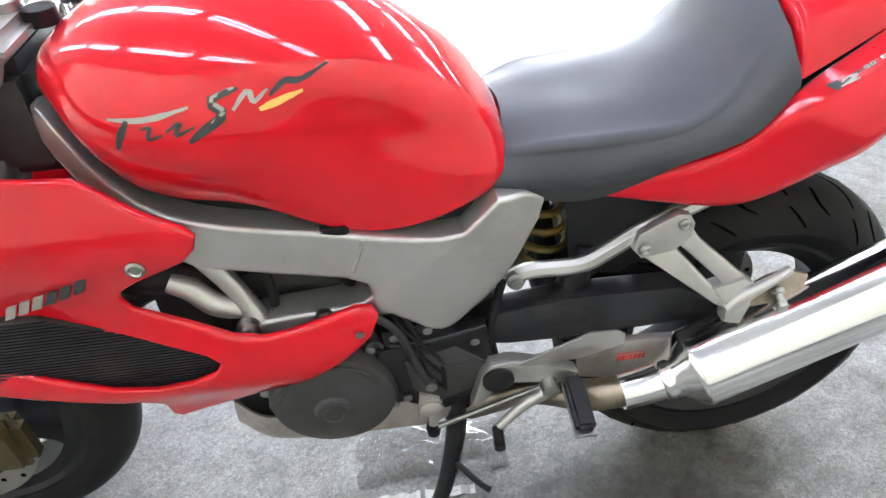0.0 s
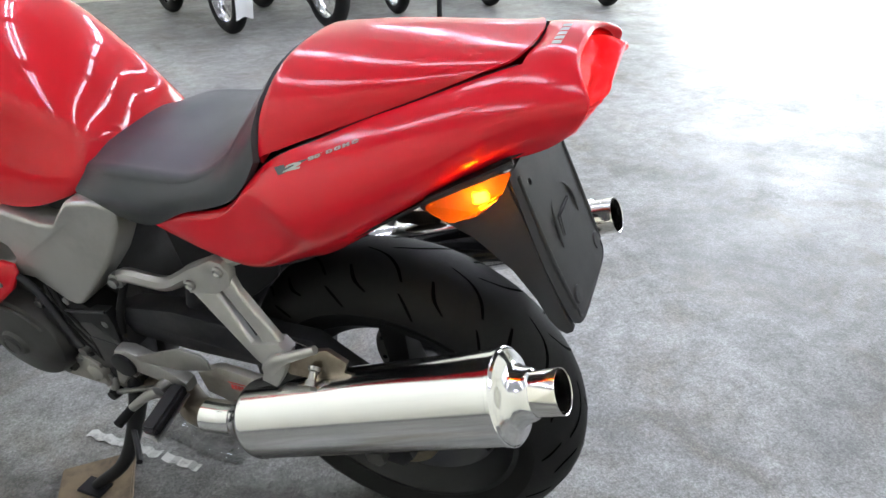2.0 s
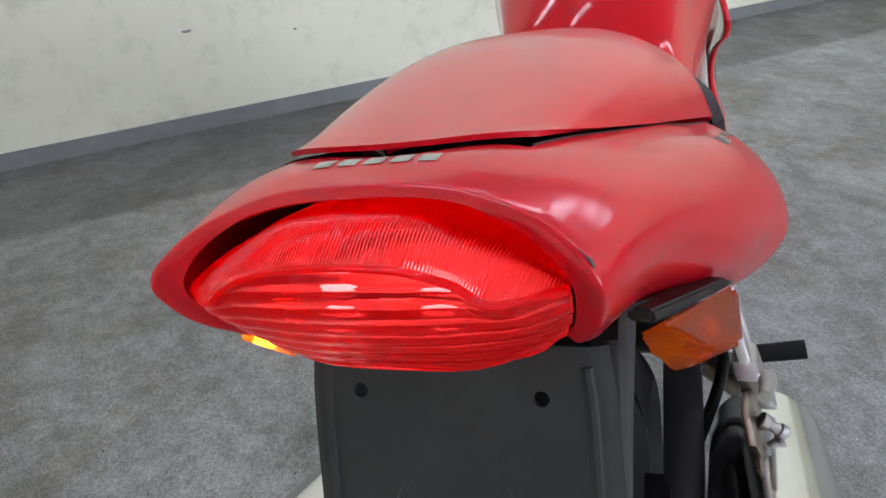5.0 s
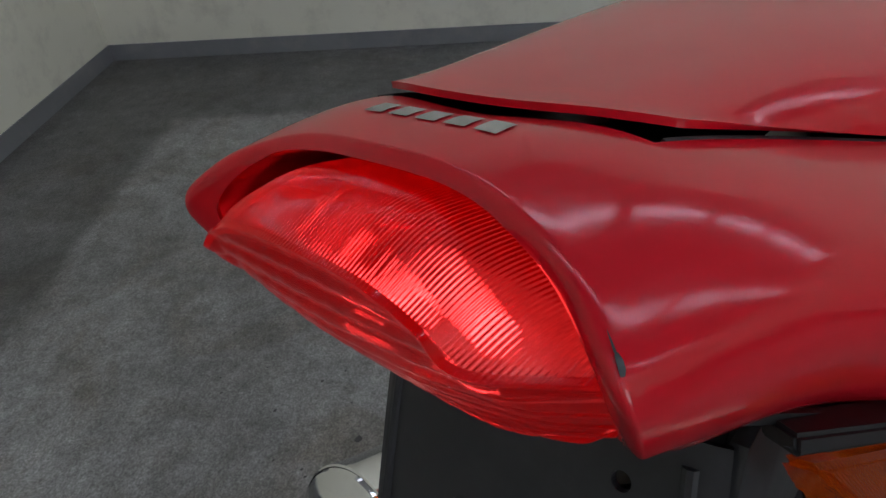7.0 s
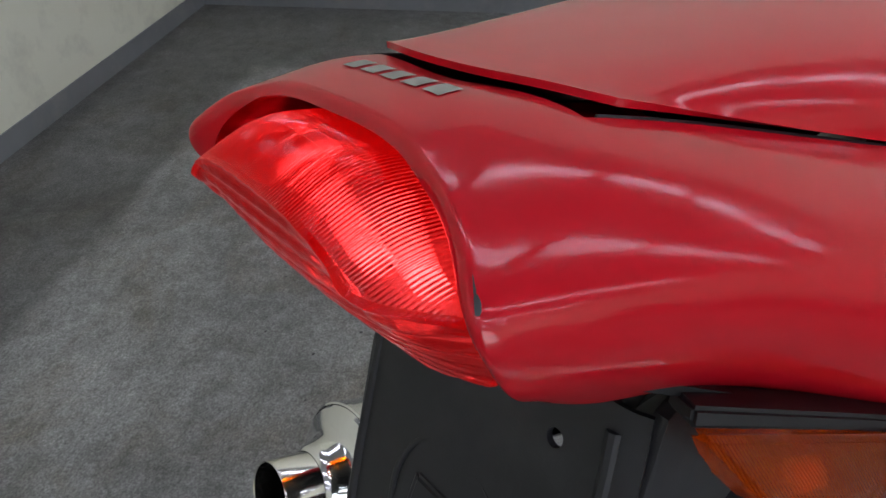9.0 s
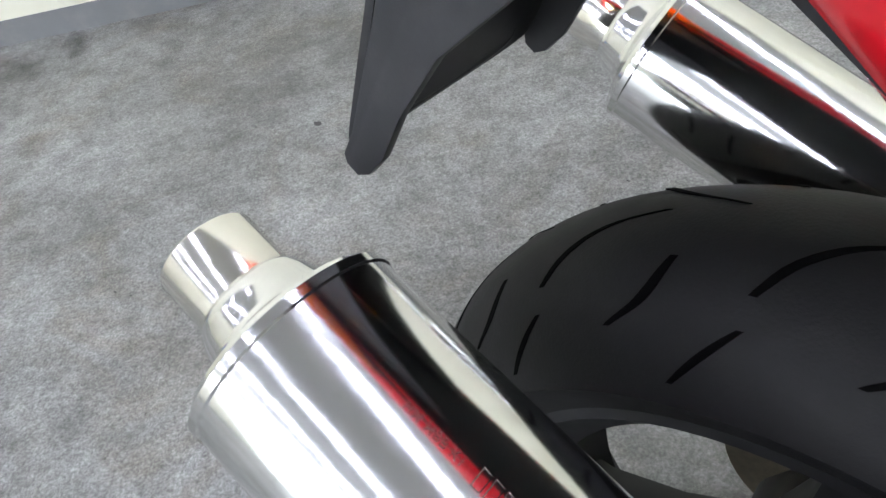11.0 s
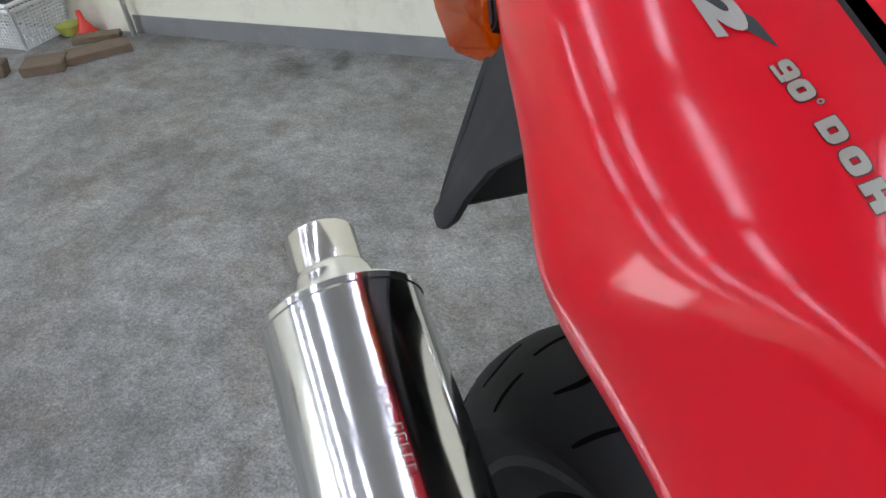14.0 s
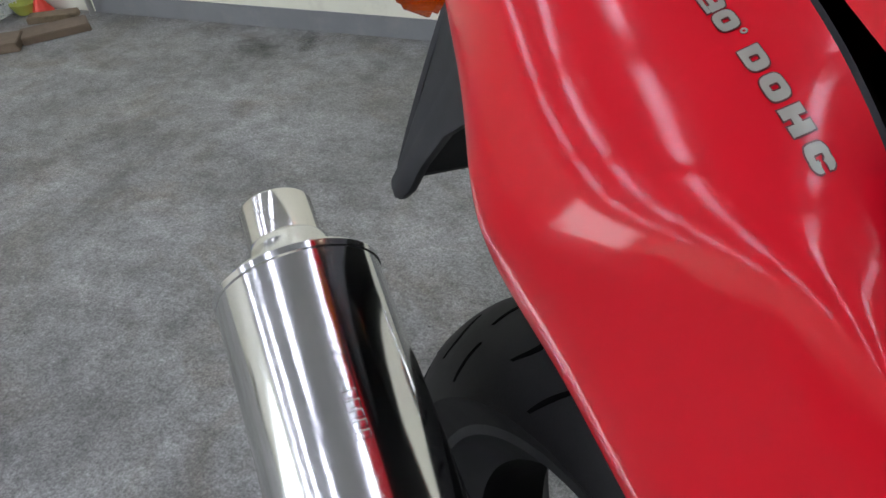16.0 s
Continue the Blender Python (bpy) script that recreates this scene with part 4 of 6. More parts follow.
for s in (-1, 1):
    part("spar", bend_in(prism(FR, s * .168, s * .112, .0075, 2, seg=4), s), SILVER, frame_e, "silver alloy frame spar")
    part("weld", tube([(-.634, s * .168, .708), (-.64, s * .17, .69), (-.652, s * .17, .66)], .003, 8), SILVER, frame_e)
    part("strut", tube([(-.86, s * .13, .70), (-.82, s * .14, .63), (-.80, s * .15, .575)], [.018, .015, .02], 14, 8), SILVER, frame_e)
    part("hanger_bolt", lathe([(0, .018), (.012, .018), (.014, .012), (.022, .012), (.022, 0)], (-.809, s * .165, .577), (0, s, 0), 20), BOLT, frame_e)
    part("rail", tube([(-.435, s * .148, .592), (-.405, s * .15, .606), (-.33, s * .15, .606), (-.285, s * .15, .63), (-.235, s * .15, .662), (-.1, s * .14, .72)], .0125, 8, 24), SILVER, frame_e, "silver sub-frame rail")
    part("rail_bolt", lathe([(0, .014), (.01, .014), (.012, .009), (.018, .009), (.018, 0)], (-.427, s * .15, .596), (0, s, 0), 18), BOLT, frame_e)
    part("frame_plug", lathe([(0, .013), (.004, .013), (.004, .009), (.001, .008), (.001, 0)], (-.703, s * .166, .583), (0, s, 0), 18), BOLT, frame_e)


def shear(bm, s, k=.35, z0=.66, y0=.155):
    for v in bm.verts:
        v.co.y += s * max(0.0, (z0 - v.co.z)) * k
    return bm


def peg_bracket(s):
    e = new("peg_bracket")
    e.parent = bike
    e["label"] = "silver passenger foot-peg bracket"
    plate = [(-.266, .642), (-.257, .662), (-.205, .691), (-.188, .688), (-.178, .672), (-.18, .652), (-.205, .634), (-.253, .628)]
    low = [(-.254, .632), (-.22, .65), (-.203, .637), (-.149, .577), (-.112, .556), (-.122, .536), (-.142, .547)]
    high = [(-.2, .66), (-.178, .66), (-.168, .645), (-.098, .583), (-.095, .568), (-.122, .562), (-.136, .582), (-.2, .642)]
    foot = [(-.148, .574), (-.1, .584), (-.084, .572), (-.09, .542), (-.104, .516), (-.13, .522), (-.126, .545)]
    part("bracket", shear(prism(plate, s * .168, s * .15, .004), s), SILVER, e)
    part("long_arm", shear(prism(low, s * .167, s * .153, .005, seg=3), s), SILVER, e)
    part("short_arm", shear(prism(high, s * .166, s * .152, .005, seg=3), s), SILVER, e)
    part("toe", shear(prism(foot, s * .172, s * .146, .005), s), SILVER, e)
    part("peg", tube([(-.118, s * .206, .538), (-.1, s * .208, .562), (-.07, s * .206, .578), (-.036, s * .2, .594)], [.014, .011, .008, .0065], 12, 10), SILVER, e, "folded passenger peg")
    part("mount", shear(prism([(-.106, .55), (-.06, .572), (-.028, .58), (.004, .568), (0, .552), (-.05, .532), (-.09, .53)], s * .158, s * .15, .002), s), PIPE, e, "tarnished silencer mount")
    part("peg_bolt", lathe([(0, .009), (.006, .009), (.008, .006), (.02, .006), (.021, .008), (.028, .008), (.028, 0)], (-.045, s * .198, .556), (.05, s, -.7), 14), BOLT, e)
    for x, z in ((-.25, .642), (-.195, .674)):
        part("bolt", lathe([(0, .009), (.004, .009), (.006, .006), (.003, .004), (.003, 0)], (x, s * (.168 + .35 * max(0, .66 - z)), z), (0, s, 0), 18), BOLT, e)
    return e


for s in (-1, 1):
    peg_bracket(s)

# swingarm, chain, guards
SW = [(-.565, .475), (-.5, .5), (-.457, .519), (-.35, .534), (-.165, .529), (-.06, .47), (.01, .385), (.05, .345), (.06, .31), (.04, .28), (-.02, .285), (-.06, .36), (-.1, .425), (-.15, .452), (-.34, .447), (-.43, .45), (-.457, .455), (-.565, .43)]
arm = part("swingarm", prism(SW, -.145, -.1, .008), SWING, bike, "dark grey box-section swingarm")
part("right_arm", prism(SW, .1, .145, .008), SWING, arm)
part("cross_tube", tube([(-.33, -.12, .46), (-.33, .12, .46)], .04, 16), SWING, arm)
part("brace", prism([(-.325, .42), (-.275, .447), (-.2, .442), (-.1, .432), (-.1, .362), (-.2, .36), (-.26, .356), (-.318, .372)], -.165, -.148, .006), CAST, arm, "bare alloy brace with red lettering")
part("hugger", grid_bm(dense(both([[(x, 0, z), (x, -.06, z - .006), (x, -.1, z - .035)] for x, z in ((-.33, .50), (-.3, .56), (-.24, .61), (-.17, .64))]), 20, 20), .003), PLASTIC, bike, "black inner mudguard")
part("chain_guard", prism([(-.42, .515), (-.1, .52), (0, .45), (.02, .425), (-.02, .43), (-.12, .495), (-.42, .495)], -.125, -.095, .003), PLASTIC, arm)
bm = bmesh.new()
for i in range(34):
    x = -.42 + i * .0145
    box(x, x + .011, -.104, -.088, .475 - i * .003, .49 - i * .003, .002, bm=bm, seg=1)
part("chain", bm, CHAIN, bike, "dull steel drive chain")
part("sprocket", lathe([(-.004, .03), (-.004, .088), (.004, .088), (.004, .03)], (0, -.096, RAD), (0, 1, 0), 42, close=True), CHAIN, rear)
part("axle_nut", lathe([(0, .018), (.016, .018), (.016, 0)], (0, -.15, RAD), (0, -1, 0), 6), BOLT, arm)

for s in (-1, 1):
    part("inner_panel", prism([(-.35, .725), (-.338, .62), (-.33, .55), (-.25, .535), (-.2, .575), (-.15, .62), (-.12, .70), (-.12, .73)], s * .102, s * .096, .003), BLACK, bike, "black inner side panel")
part("wheel_strut", tube([(-.33, -.1, .50), (-.318, -.105, .56), (-.31, -.1, .6)], [.028, .02, .014], 12, 8), SWING, arm)
# shock absorber
shock = part("shock_absorber", tube([(-.38, 0, .72), (-.33, 0, .46)], .02, 16), BLACK, bike, "rear shock absorber with a yellow spring")
coil = []
for i in range(90):
    a = i / 90
    th = a * math.tau * 6.5
    c = Vector((-.385, -.02, .73)).lerp(Vector((-.345, -.02, .50)), a)
    coil.append(c + Vector((.038 * math.cos(th), .038 * math.sin(th), 0)))
part("spring", tube(coil, .0065, 8), GOLD, shock, "dull yellow coil spring")

# engine
eng = part("engine", prism([(-.95, .62), (-.9, .72), (-.55, .69), (-.47, .6), (-.44, .5), (-.45, .38), (-.52, .29), (-.7, .27), (-.86, .28), (-.9, .36), (-.95, .5)], -.11, .11, .02), ENGINE, bike, "dirty grey engine block")
part("generator_cover", lathe([(0, .1), (.05, .1), (.062, .094), (.07, .075), (.074, .05), (.078, .03), (.083, .026), (.083, .012), (.08, .01), (.08, 0)], (-.714, -.122, .413), (0, -1, 0), 48), ENGINE, eng, "round dull grey engine cover")
part("cover_flange", prism([(-.825, .37), (-.805, .49), (-.73, .535), (-.64, .525), (-.6, .46), (-.605, .35), (-.69, .295), (-.79, .308)], -.152, -.11, .008), ENGINE, eng)
part("cover_plug", lathe([(0, .026), (.006, .026), (.008, .02), (.008, 0)], (-.714, -.2, .413), (0, -1, 0), 28), ENGINE, eng)
for k in range(9):
    a = k * math.tau / 9 + .2
    part("cover_bolt", lathe([(0, .008), (.01, .008), (.011, .005), (.011, 0)], (-.714 + .105 * math.cos(a), -.155, .413 + .105 * math.sin(a)), (0, -1, 0), 10), BOLT, eng)
part("clutch_cover", lathe([(0, .105), (.05, .105), (.07, .09), (.074, 0)], (-.68, .12, .42), (0, 1, 0), 40), ENGINE, eng)
part("sprocket_cover", prism([(-.63, .53), (-.56, .54), (-.48, .50), (-.45, .44), (-.47, .36), (-.55, .33), (-.6, .36), (-.62, .44)], -.165, -.11, .01), BLACK, eng, "black sprocket cover")
for x, z in ((-.61, .52), (-.56, .528), (-.49, .492), (-.462, .44), (-.48, .37), (-.55, .342), (-.6, .38)):
    part("cover_bolt", lathe([(0, .0075), (.007, .0075), (.008, .005), (.008, 0)], (x, -.163, z), (0, -1, 0), 10), BOLT, eng)
part("cover_rib", prism([(-.6, .47), (-.52, .49), (-.475, .45), (-.49, .39), (-.55, .365), (-.59, .4)], -.172, -.16, .006), ENGINE, eng)
part("selector_boss", lathe([(0, .02), (.02, .018), (.024, .01), (.024, 0)], (-.565, -.162, .36), (0, -1, 0), 18), CAST, eng)
for z in (.46, .49, .52):
    part("wire", tube([(-.62, -.13, z + .06), (-.6, -.165, z + .02), (-.56, -.172, z - .03), (-.52, -.165, z - .1)], .0035, 8, 14), RUBBER, eng)
# left engine side: pivot cover, clutch pipe, selector bracket, ridge on the generator cover
pivot = part("pivot_cover", prism([(-0.647, 0.410), (-0.642, 0.475), (-0.634, 0.496), (-0.473, 0.525), (-0.468, 0.494), (-0.471, 0.437), (-0.502, 0.366), (-0.566, 0.372), (-0.574, 0.395)], -.17, -.15, .004), BLACK, eng, "black plastic pivot cover")
part("cover_edge", tube([(-0.618, -0.171, 0.508), (-0.559, -0.171, 0.508), (-0.473, -0.171, 0.526)], .0028, 8, 8), SWING, pivot)
part("cover_crease", tube([(-0.579, -0.171, 0.453), (-0.527, -0.171, 0.452), (-0.474, -0.171, 0.446)], .002, 8, 6), SWING, pivot)
part("clutch_pipe", tube([(-0.651, -0.178, 0.580), (-0.627, -0.178, 0.572), (-0.603, -0.178, 0.540), (-0.586, -0.178, 0.488), (-0.576, -0.178, 0.448), (-0.563, -0.178, 0.421)], .0065, 12, 18), SWING, eng, "grey clutch pipe")
part("pipe_end", lathe([(-.006, 0), (-.006, .009), (.006, .009), (.006, 0)], (-0.562, -0.18, 0.419), (0, 1, 0), 16), BOLT, eng)
part("selector_bracket", prism([(-0.582, 0.395), (-0.550, 0.380), (-0.551, 0.323), (-0.559, 0.317), (-0.563, 0.360), (-0.575, 0.365), (-0.579, 0.324), (-0.586, 0.335)], -.178, -.17, .0015), CAST, eng, "pale alloy selector bracket")
part("cover_ridge", tube([(-.714 + .082 * math.cos(a), -.186 - .004 * math.sin(a), .413 + .082 * math.sin(a)) for a in np.linspace(.5, 2.9, 16)], .0045, 8), ENGINE, eng)
part("plug_ring", lathe([(0, .02), (.003, .02), (.004, .016), (.002, .014), (.002, 0)], (-.714, -.2075, .413), (0, -1, 0), 24), ENGINE, eng)
for x, z in ((-.79, .375), (-.64, .5), (-.8, .47), (-.66, .33)):
    part("case_boss", lathe([(0, .014), (.012, .013), (.013, .008), (.008, .006), (.008, 0)], (x, -.152, z), (0, -1, 0), 16), ENGINE, eng)
part("crankcase_ribs", prism([(-.7, .36), (-.56, .35), (-.5, .31), (-.57, .282), (-.7, .285)], -.155, -.1, .01), CAST, eng)
part("sump", grid_bm(dense(both([[(-.89, 0, .25), (-.89, -.07, .26), (-.89, -.115, .31), (-.885, -.12, .37)], [(-.83, 0, .225), (-.83, -.09, .235), (-.83, -.135, .28), (-.83, -.14, .34)], [(-.7, 0, .22), (-.7, -.09, .23), (-.7, -.13, .265), (-.7, -.13, .33)], [(-.62, 0, .235), (-.62, -.08, .245), (-.62, -.12, .28), (-.62, -.12, .33)]]), 16, 24), .004), CAST, eng, "stained light alloy sump")
for pts, r in (([(-.62, -.14, .56), (-.585, -.16, .52), (-.575, -.168, .46), (-.56, -.168, .40)], .008),
               ([(-.66, -.12, .60), (-.7, -.13, .64), (-.78, -.12, .66)], .01),
               ([(-.98, -.11, .60), (-.94, -.13, .635), (-.88, -.12, .65), (-.8, -.1, .64)], .018),
               ([(-.6, -.13, .52), (-.61, -.15, .47), (-.6, -.16, .43)], .006),
               ([(-.96, -.12, .655), (-.93, -.13, .66), (-.88, -.12, .645), (-.85, -.1, .63)], .026),
               ([(-.79, -.12, .68), (-.775, -.14, .655), (-.768, -.15, .62), (-.77, -.15, .6)], .007),
               ([(-.74, -.11, .67), (-.72, -.13, .655), (-.67, -.125, .65), (-.645, -.12, .64)], .012),
               ([(-.76, -.1, .655), (-.73, -.12, .64), (-.69, -.115, .635)], .008),
               ([(-.635, -.13, .58), (-.6, -.155, .575), (-.585, -.165, .54), (-.57, -.17, .5)], .005),
               ([(-.58, -.15, .5), (-.545, -.165, .46), (-.54, -.168, .4)], .006),
               ([(-.44, -.13, .58), (-.46, -.15, .52), (-.47, -.16, .47)], .007)):
    part("hose", tube(pts, r, 12, 14), RUBBER, eng, "black rubber hose")
for x, z in ((-.77, .655), (-.7, .648)):
    part("clip", lathe([(-.008, .014), (.008, .014), (.008, 0)], (x, -.13, z), (.6, -.4, .6), 12), BOLT, eng)
part("carburettor", box(-.8, -.66, -.1, .1, .635, .7, .012), BLACK, eng)
part("coolant_pipe", tube([(-.9, -.14, .655), (-.875, -.145, .64), (-.845, -.15, .61), (-.8, -.14, .59)], .017, 18, 14), SILVER, eng, "bright alloy coolant pipe")
part("cylinder_head", box(-.9, -.7, -.11, .11, .5, .62, .02), ENGINE, eng)
part("airbox", prism([(-.92, .84), (-.8, .80), (-.48, .76), (-.4, .72), (-.42, .68), (-.6, .68), (-.88, .74)], -.125, .125, .02), BLACK, bike, "black airbox under the tank")

# rider controls
heel = part("rider_peg_bracket", prism([(-.485, .43), (-.47, .455), (-.44, .46), (-.36, .435), (-.33, .415), (-.33, .395), (-.36, .395), (-.44, .41), (-.46, .395), (-.49, .36), (-.5, .365)], -.19, -.165, .006), SILVER, bike, "silver rider foot-peg bracket")
part("heel_guard", prism([(-.427, .452), (-.317, .502), (-.275, .5), (-.262, .49), (-.262, .469), (-.331, .448), (-.417, .444)], -.19, -.186, .0015), SILVER, heel)
part("rubber_plug", lathe([(0, .025), (.006, .025), (.008, .02), (.008, 0)], (-.458, -.19, .425), (0, -1, 0), 28), BLACK, heel)
part("foot_peg", box(-.015, .015, -.045, .045, -.011, .011, .005, Matrix.Translation((-.341, -.238, .402)) @ Matrix.Rotation(radians(10), 4, "X")), BLACK, heel, "black rubber foot peg")
part("peg_plate", box(-.017, .017, -.046, .046, -.003, .003, .001, Matrix.Translation((-.341, -.24, .39)) @ Matrix.Rotation(radians(10), 4, "X")), BOLT, heel)
lever = part("shift_lever", tube([(-.377, -.2, .396), (-.42, -.205, .37), (-.46, -.213, .335)], [.012, .009, .008], 12, 8), SILVER, bike, "silver gear shift lever")
part("toe_rubber", tube([(-.463, -.212, .331), (-.465, -.25, .328)], .009, 12), RUBBER, lever)
part("link_rod", tube([(-.377, -.185, .39), (-.564, -.165, .288)], .005, 10), BOLT, lever)
part("link_ball", lathe([(-.012, 0), (-.012, .01), (0, .013), (.012, .01), (.012, 0)], (-.564, -.165, .288), (0, 1, 0), 14), BLACK, lever)
part("shift_arm", tube([(-.564, -.165, .29), (-.56, -.155, .33), (-.565, -.15, .36)], .008, 10), SILVER, lever)
part("pivot_bolt", lathe([(0, .014), (.02, .014), (.022, .008), (.022, 0)], (-.377, -.19, .4), (0, -1, 0), 16), BOLT, lever)
stand = part("side_stand", tube([(-.52, -.13, .34), (-.528, -.165, .25), (-.57, -.212, .13), (-.64, -.25, .066)], [.02, .017, .014, .012], 14, 14), BLACK, bike, "black steel side stand resting on a plywood offcut")
part("stand_foot", box(-.03, .03, -.02, .02, -.004, .004, .002, Matrix.Translation((-.645, -.254, .062)) @ Matrix.Rotation(-LEAN, 4, "X")), BLACK, stand)
part("stand_tang", tube([(-.54, -.18, .22), (-.5, -.22, .2), (-.48, -.24, .2)], .006, 8, 6), BLACK, stand)
part("stand_bracket", box(-.56, -.49, -.15, -.1, .29, .37, .008), BLACK, stand)

brake = part("right_peg_bracket", flip_y(prism([(-.485, .43), (-.47, .455), (-.44, .46), (-.36, .435), (-.33, .415), (-.33, .395), (-.36, .395), (-.44, .41), (-.46, .395), (-.49, .36), (-.5, .365)], -.19, -.165, .006)), SILVER, bike, "silver rider foot-peg bracket")
part("foot_peg", tube([(-.341, .195, .40), (-.345, .285, .412)], [.013, .014], 12), RUBBER, brake, "black rubber foot peg")
part("brake_hose", tube([(-.16, .15, .62), (-.145, .165, .57), (-.15, .165, .52), (-.11, .14, .46), (-.05, .11, .43)], .007, 10, 20), RUBBER, bike, "black brake hose")
part("rear_caliper", box(-.07, .0, .06, .12, .38, .45, .012), BLACK, bike, "rear brake caliper")
# fairings and radiators
def crowned(outline, y, s, depth):
    """A moulded panel: an outline in x and z with rolled edges, that swells along its lobes."""
    bm = prism(outline, y, y - s * depth, .006, seg=3)
    front = [f for f in bm.faces if len(f.verts) > 12]
    bmesh.ops.triangulate(bm, faces=front)
    for _ in range(4):
        es = [e for e in bm.edges if e.calc_length() > .03]
        if es:
            bmesh.ops.subdivide_edges(bm, edges=es, cuts=1)
            bmesh.ops.triangulate(bm, faces=[f for f in bm.faces if len(f.verts) > 4])
    for v in bm.verts:
        x, z = v.co.x, v.co.z
        v.co.y -= s * .013 * (1 + math.cos(math.tau * (z - .645) / .23))
        v.co.y -= s * max(0.0, x + .75) * .12
    return bm


FA = [(-1.3, .88), (-1.01, .857), (-.944, .852), (-.918, .834), (-.881, .808), (-.836, .785), (-.825, .772), (-.831, .754), (-.85, .735), (-.914, .706), (-.942, .688), (-.949, .671), (-.942, .651), (-.901, .629), (-.825, .592), (-.783, .584), (-.715, .592), (-.657, .603), (-.634, .599), (-.627, .585), (-.641, .555), (-.685, .52), (-.772, .468), (-.869, .425), (-.951, .399), (-.964, .41), (-.963, .455), (-.985, .484), (-1.055, .5), (-1.163, .524), (-1.3, .545), (-1.3, .588), (-1.141, .571), (-1.077, .55), (-.999, .528), (-.946, .518), (-.893, .524), (-.86, .536), (-.849, .551), (-.865, .566), (-.961, .609), (-1.062, .65), (-1.112, .636), (-1.3, .625)]
for s in (-1, 1):
    bm = crowned(FA, s * .212, s, .012)
    for v in bm.verts:
        v.co.y += -s * max(0.0, -1.0 - v.co.x) * .12 - s * max(0.0, .5 - v.co.z) * .25
    fa = part("side_fairing", bm, RED_T, bike, "red side fairing with a radiator opening")
    part("fairing_bolt", lathe([(0, .012), (.003, .012), (.005, .008), (.003, .006), (.003, 0)], (-.905, s * .209, .735), (0, s, 0), 18), BOLT, fa)
    part("tip_bolt", lathe([(0, .006), (.003, .006), (.003, 0)], (-.655, s * .2, .57), (0, s, 0), 14), BOLT, fa)
    rad = part("radiator", prism([(-1.3, .54), (-1.1, .52), (-.95, .485), (-.85, .495), (-.84, .56), (-.95, .612), (-1.06, .655), (-1.3, .66)], s * .188, s * .16, .002), RADIATOR, bike, "black finned radiator behind the fairing", smooth=False)
    for i in range(26):
        z = .512 + i * .0055
        x1 = -.845 if z < .56 else -.845 - (z - .56) * 2.3
        x0 = -1.3 if z > .55 else -1.3 + (.55 - z) * 8
        part("fin", box(x0, x1, s * .19 - .002, s * .19 + .001, z, z + .0022), SWING, rad, smooth=False)

# front end
fork_e = new("front_fork")
fork_e.parent = bike
fork_e["label"] = "front fork with silver stanchions"
for s in (-1, 1):
    part("fork_leg", tube([(-1.02, s * .1, 1.0), (-1.19, s * .1, .66), (-1.395, s * .1, .30)], [.022, .026, .028], 20), ENGINE, fork_e)
    part("fork_cap", lathe([(0, .024), (.03, .024), (.032, .016), (.045, .016), (.045, 0)], (-1.02, s * .1, .985), (.3, 0, .95), 20), CAST, fork_e)
    part("fork_clamp", lathe([(-.02, .024), (-.02, .034), (.02, .034), (.02, .024)], (-1.035, s * .1, .965), (.43, 0, .9), 24), CAST, fork_e)
    part("caliper", box(-1.325, -1.245, s * .085 - .03, s * .085 + .03, .24, .36, .02, Matrix.Identity(4)), CALIPER, fork_e, "dark gold brake caliper")
    bar = part("handlebar", tube([(-1.04, s * .11, .97), (-1.04, s * .2, .945), (-.99, s * .335, .893)], .011, 14, 10), BLACK, bike, "black clip-on handlebar")
    part("grip", tube([(-1.02, s * .255, .926), (-.985, s * .345, .892)], .017, 14), RUBBER, bar)
    part("lever", tube([(-1.07, s * .23, .93), (-1.07, s * .3, .9), (-1.03, s * .37, .875)], .006, 8, 8), BLACK, bar)
part("steering_head", box(-1.08, -.985, -.085, .085, .8, .95, .02), ENGINE, fork_e)
part("top_yoke", box(-1.06, -.99, -.12, .12, .955, .985, .012), SILVER, fork_e)
part("yoke_nut", lathe([(0, .02), (.012, .02), (.014, .012), (.014, 0)], (-1.02, 0, .985), (0, 0, 1), 20), BOLT, fork_e)
part("ignition", lathe([(0, .02), (.02, .02), (.022, .014), (.022, 0)], (-.985, 0, .965), (0, 0, 1), 20), BLACK, fork_e)
cap = part("tank_cap", lathe([(0, .062), (.004, .06), (.006, .05), (.006, .02), (.008, .018), (.008, 0)], (-.79, 0, 1.016), (0, 0, 1), 40), BOLT, tank, "brushed metal fuel filler cap")


# ---------------- things on the workshop floor ----------------
def thing(name, bm, material, m, label, category, group="", smooth=True):
    ob = part(name, bm, material, smooth=smooth)
    ob.matrix_basis = m
    return tagged(ob, label, category, group)


def rough_block(sx, sy, sz, seed, bevel=.003):
    """A sawn block with slightly uneven corners."""
    rnd = random.Random(seed)
    bm = box(-sx / 2, sx / 2, -sy / 2, sy / 2, 0, sz)
    for v in bm.verts:
        v.co.x += rnd.uniform(-.004, .004)
        v.co.y += rnd.uniform(-.004, .004)
        if v.co.z > 0:
            v.co.z += rnd.uniform(-.002, .002)
    bmesh.ops.bevel(bm, geom=list(bm.edges), offset=bevel, segments=2, affect="EDGES")
    return bm


def in_room(x, y, z=0.0, rz=0.0):
    return ROOM @ pose(x, y, z, 0, 0, rz)


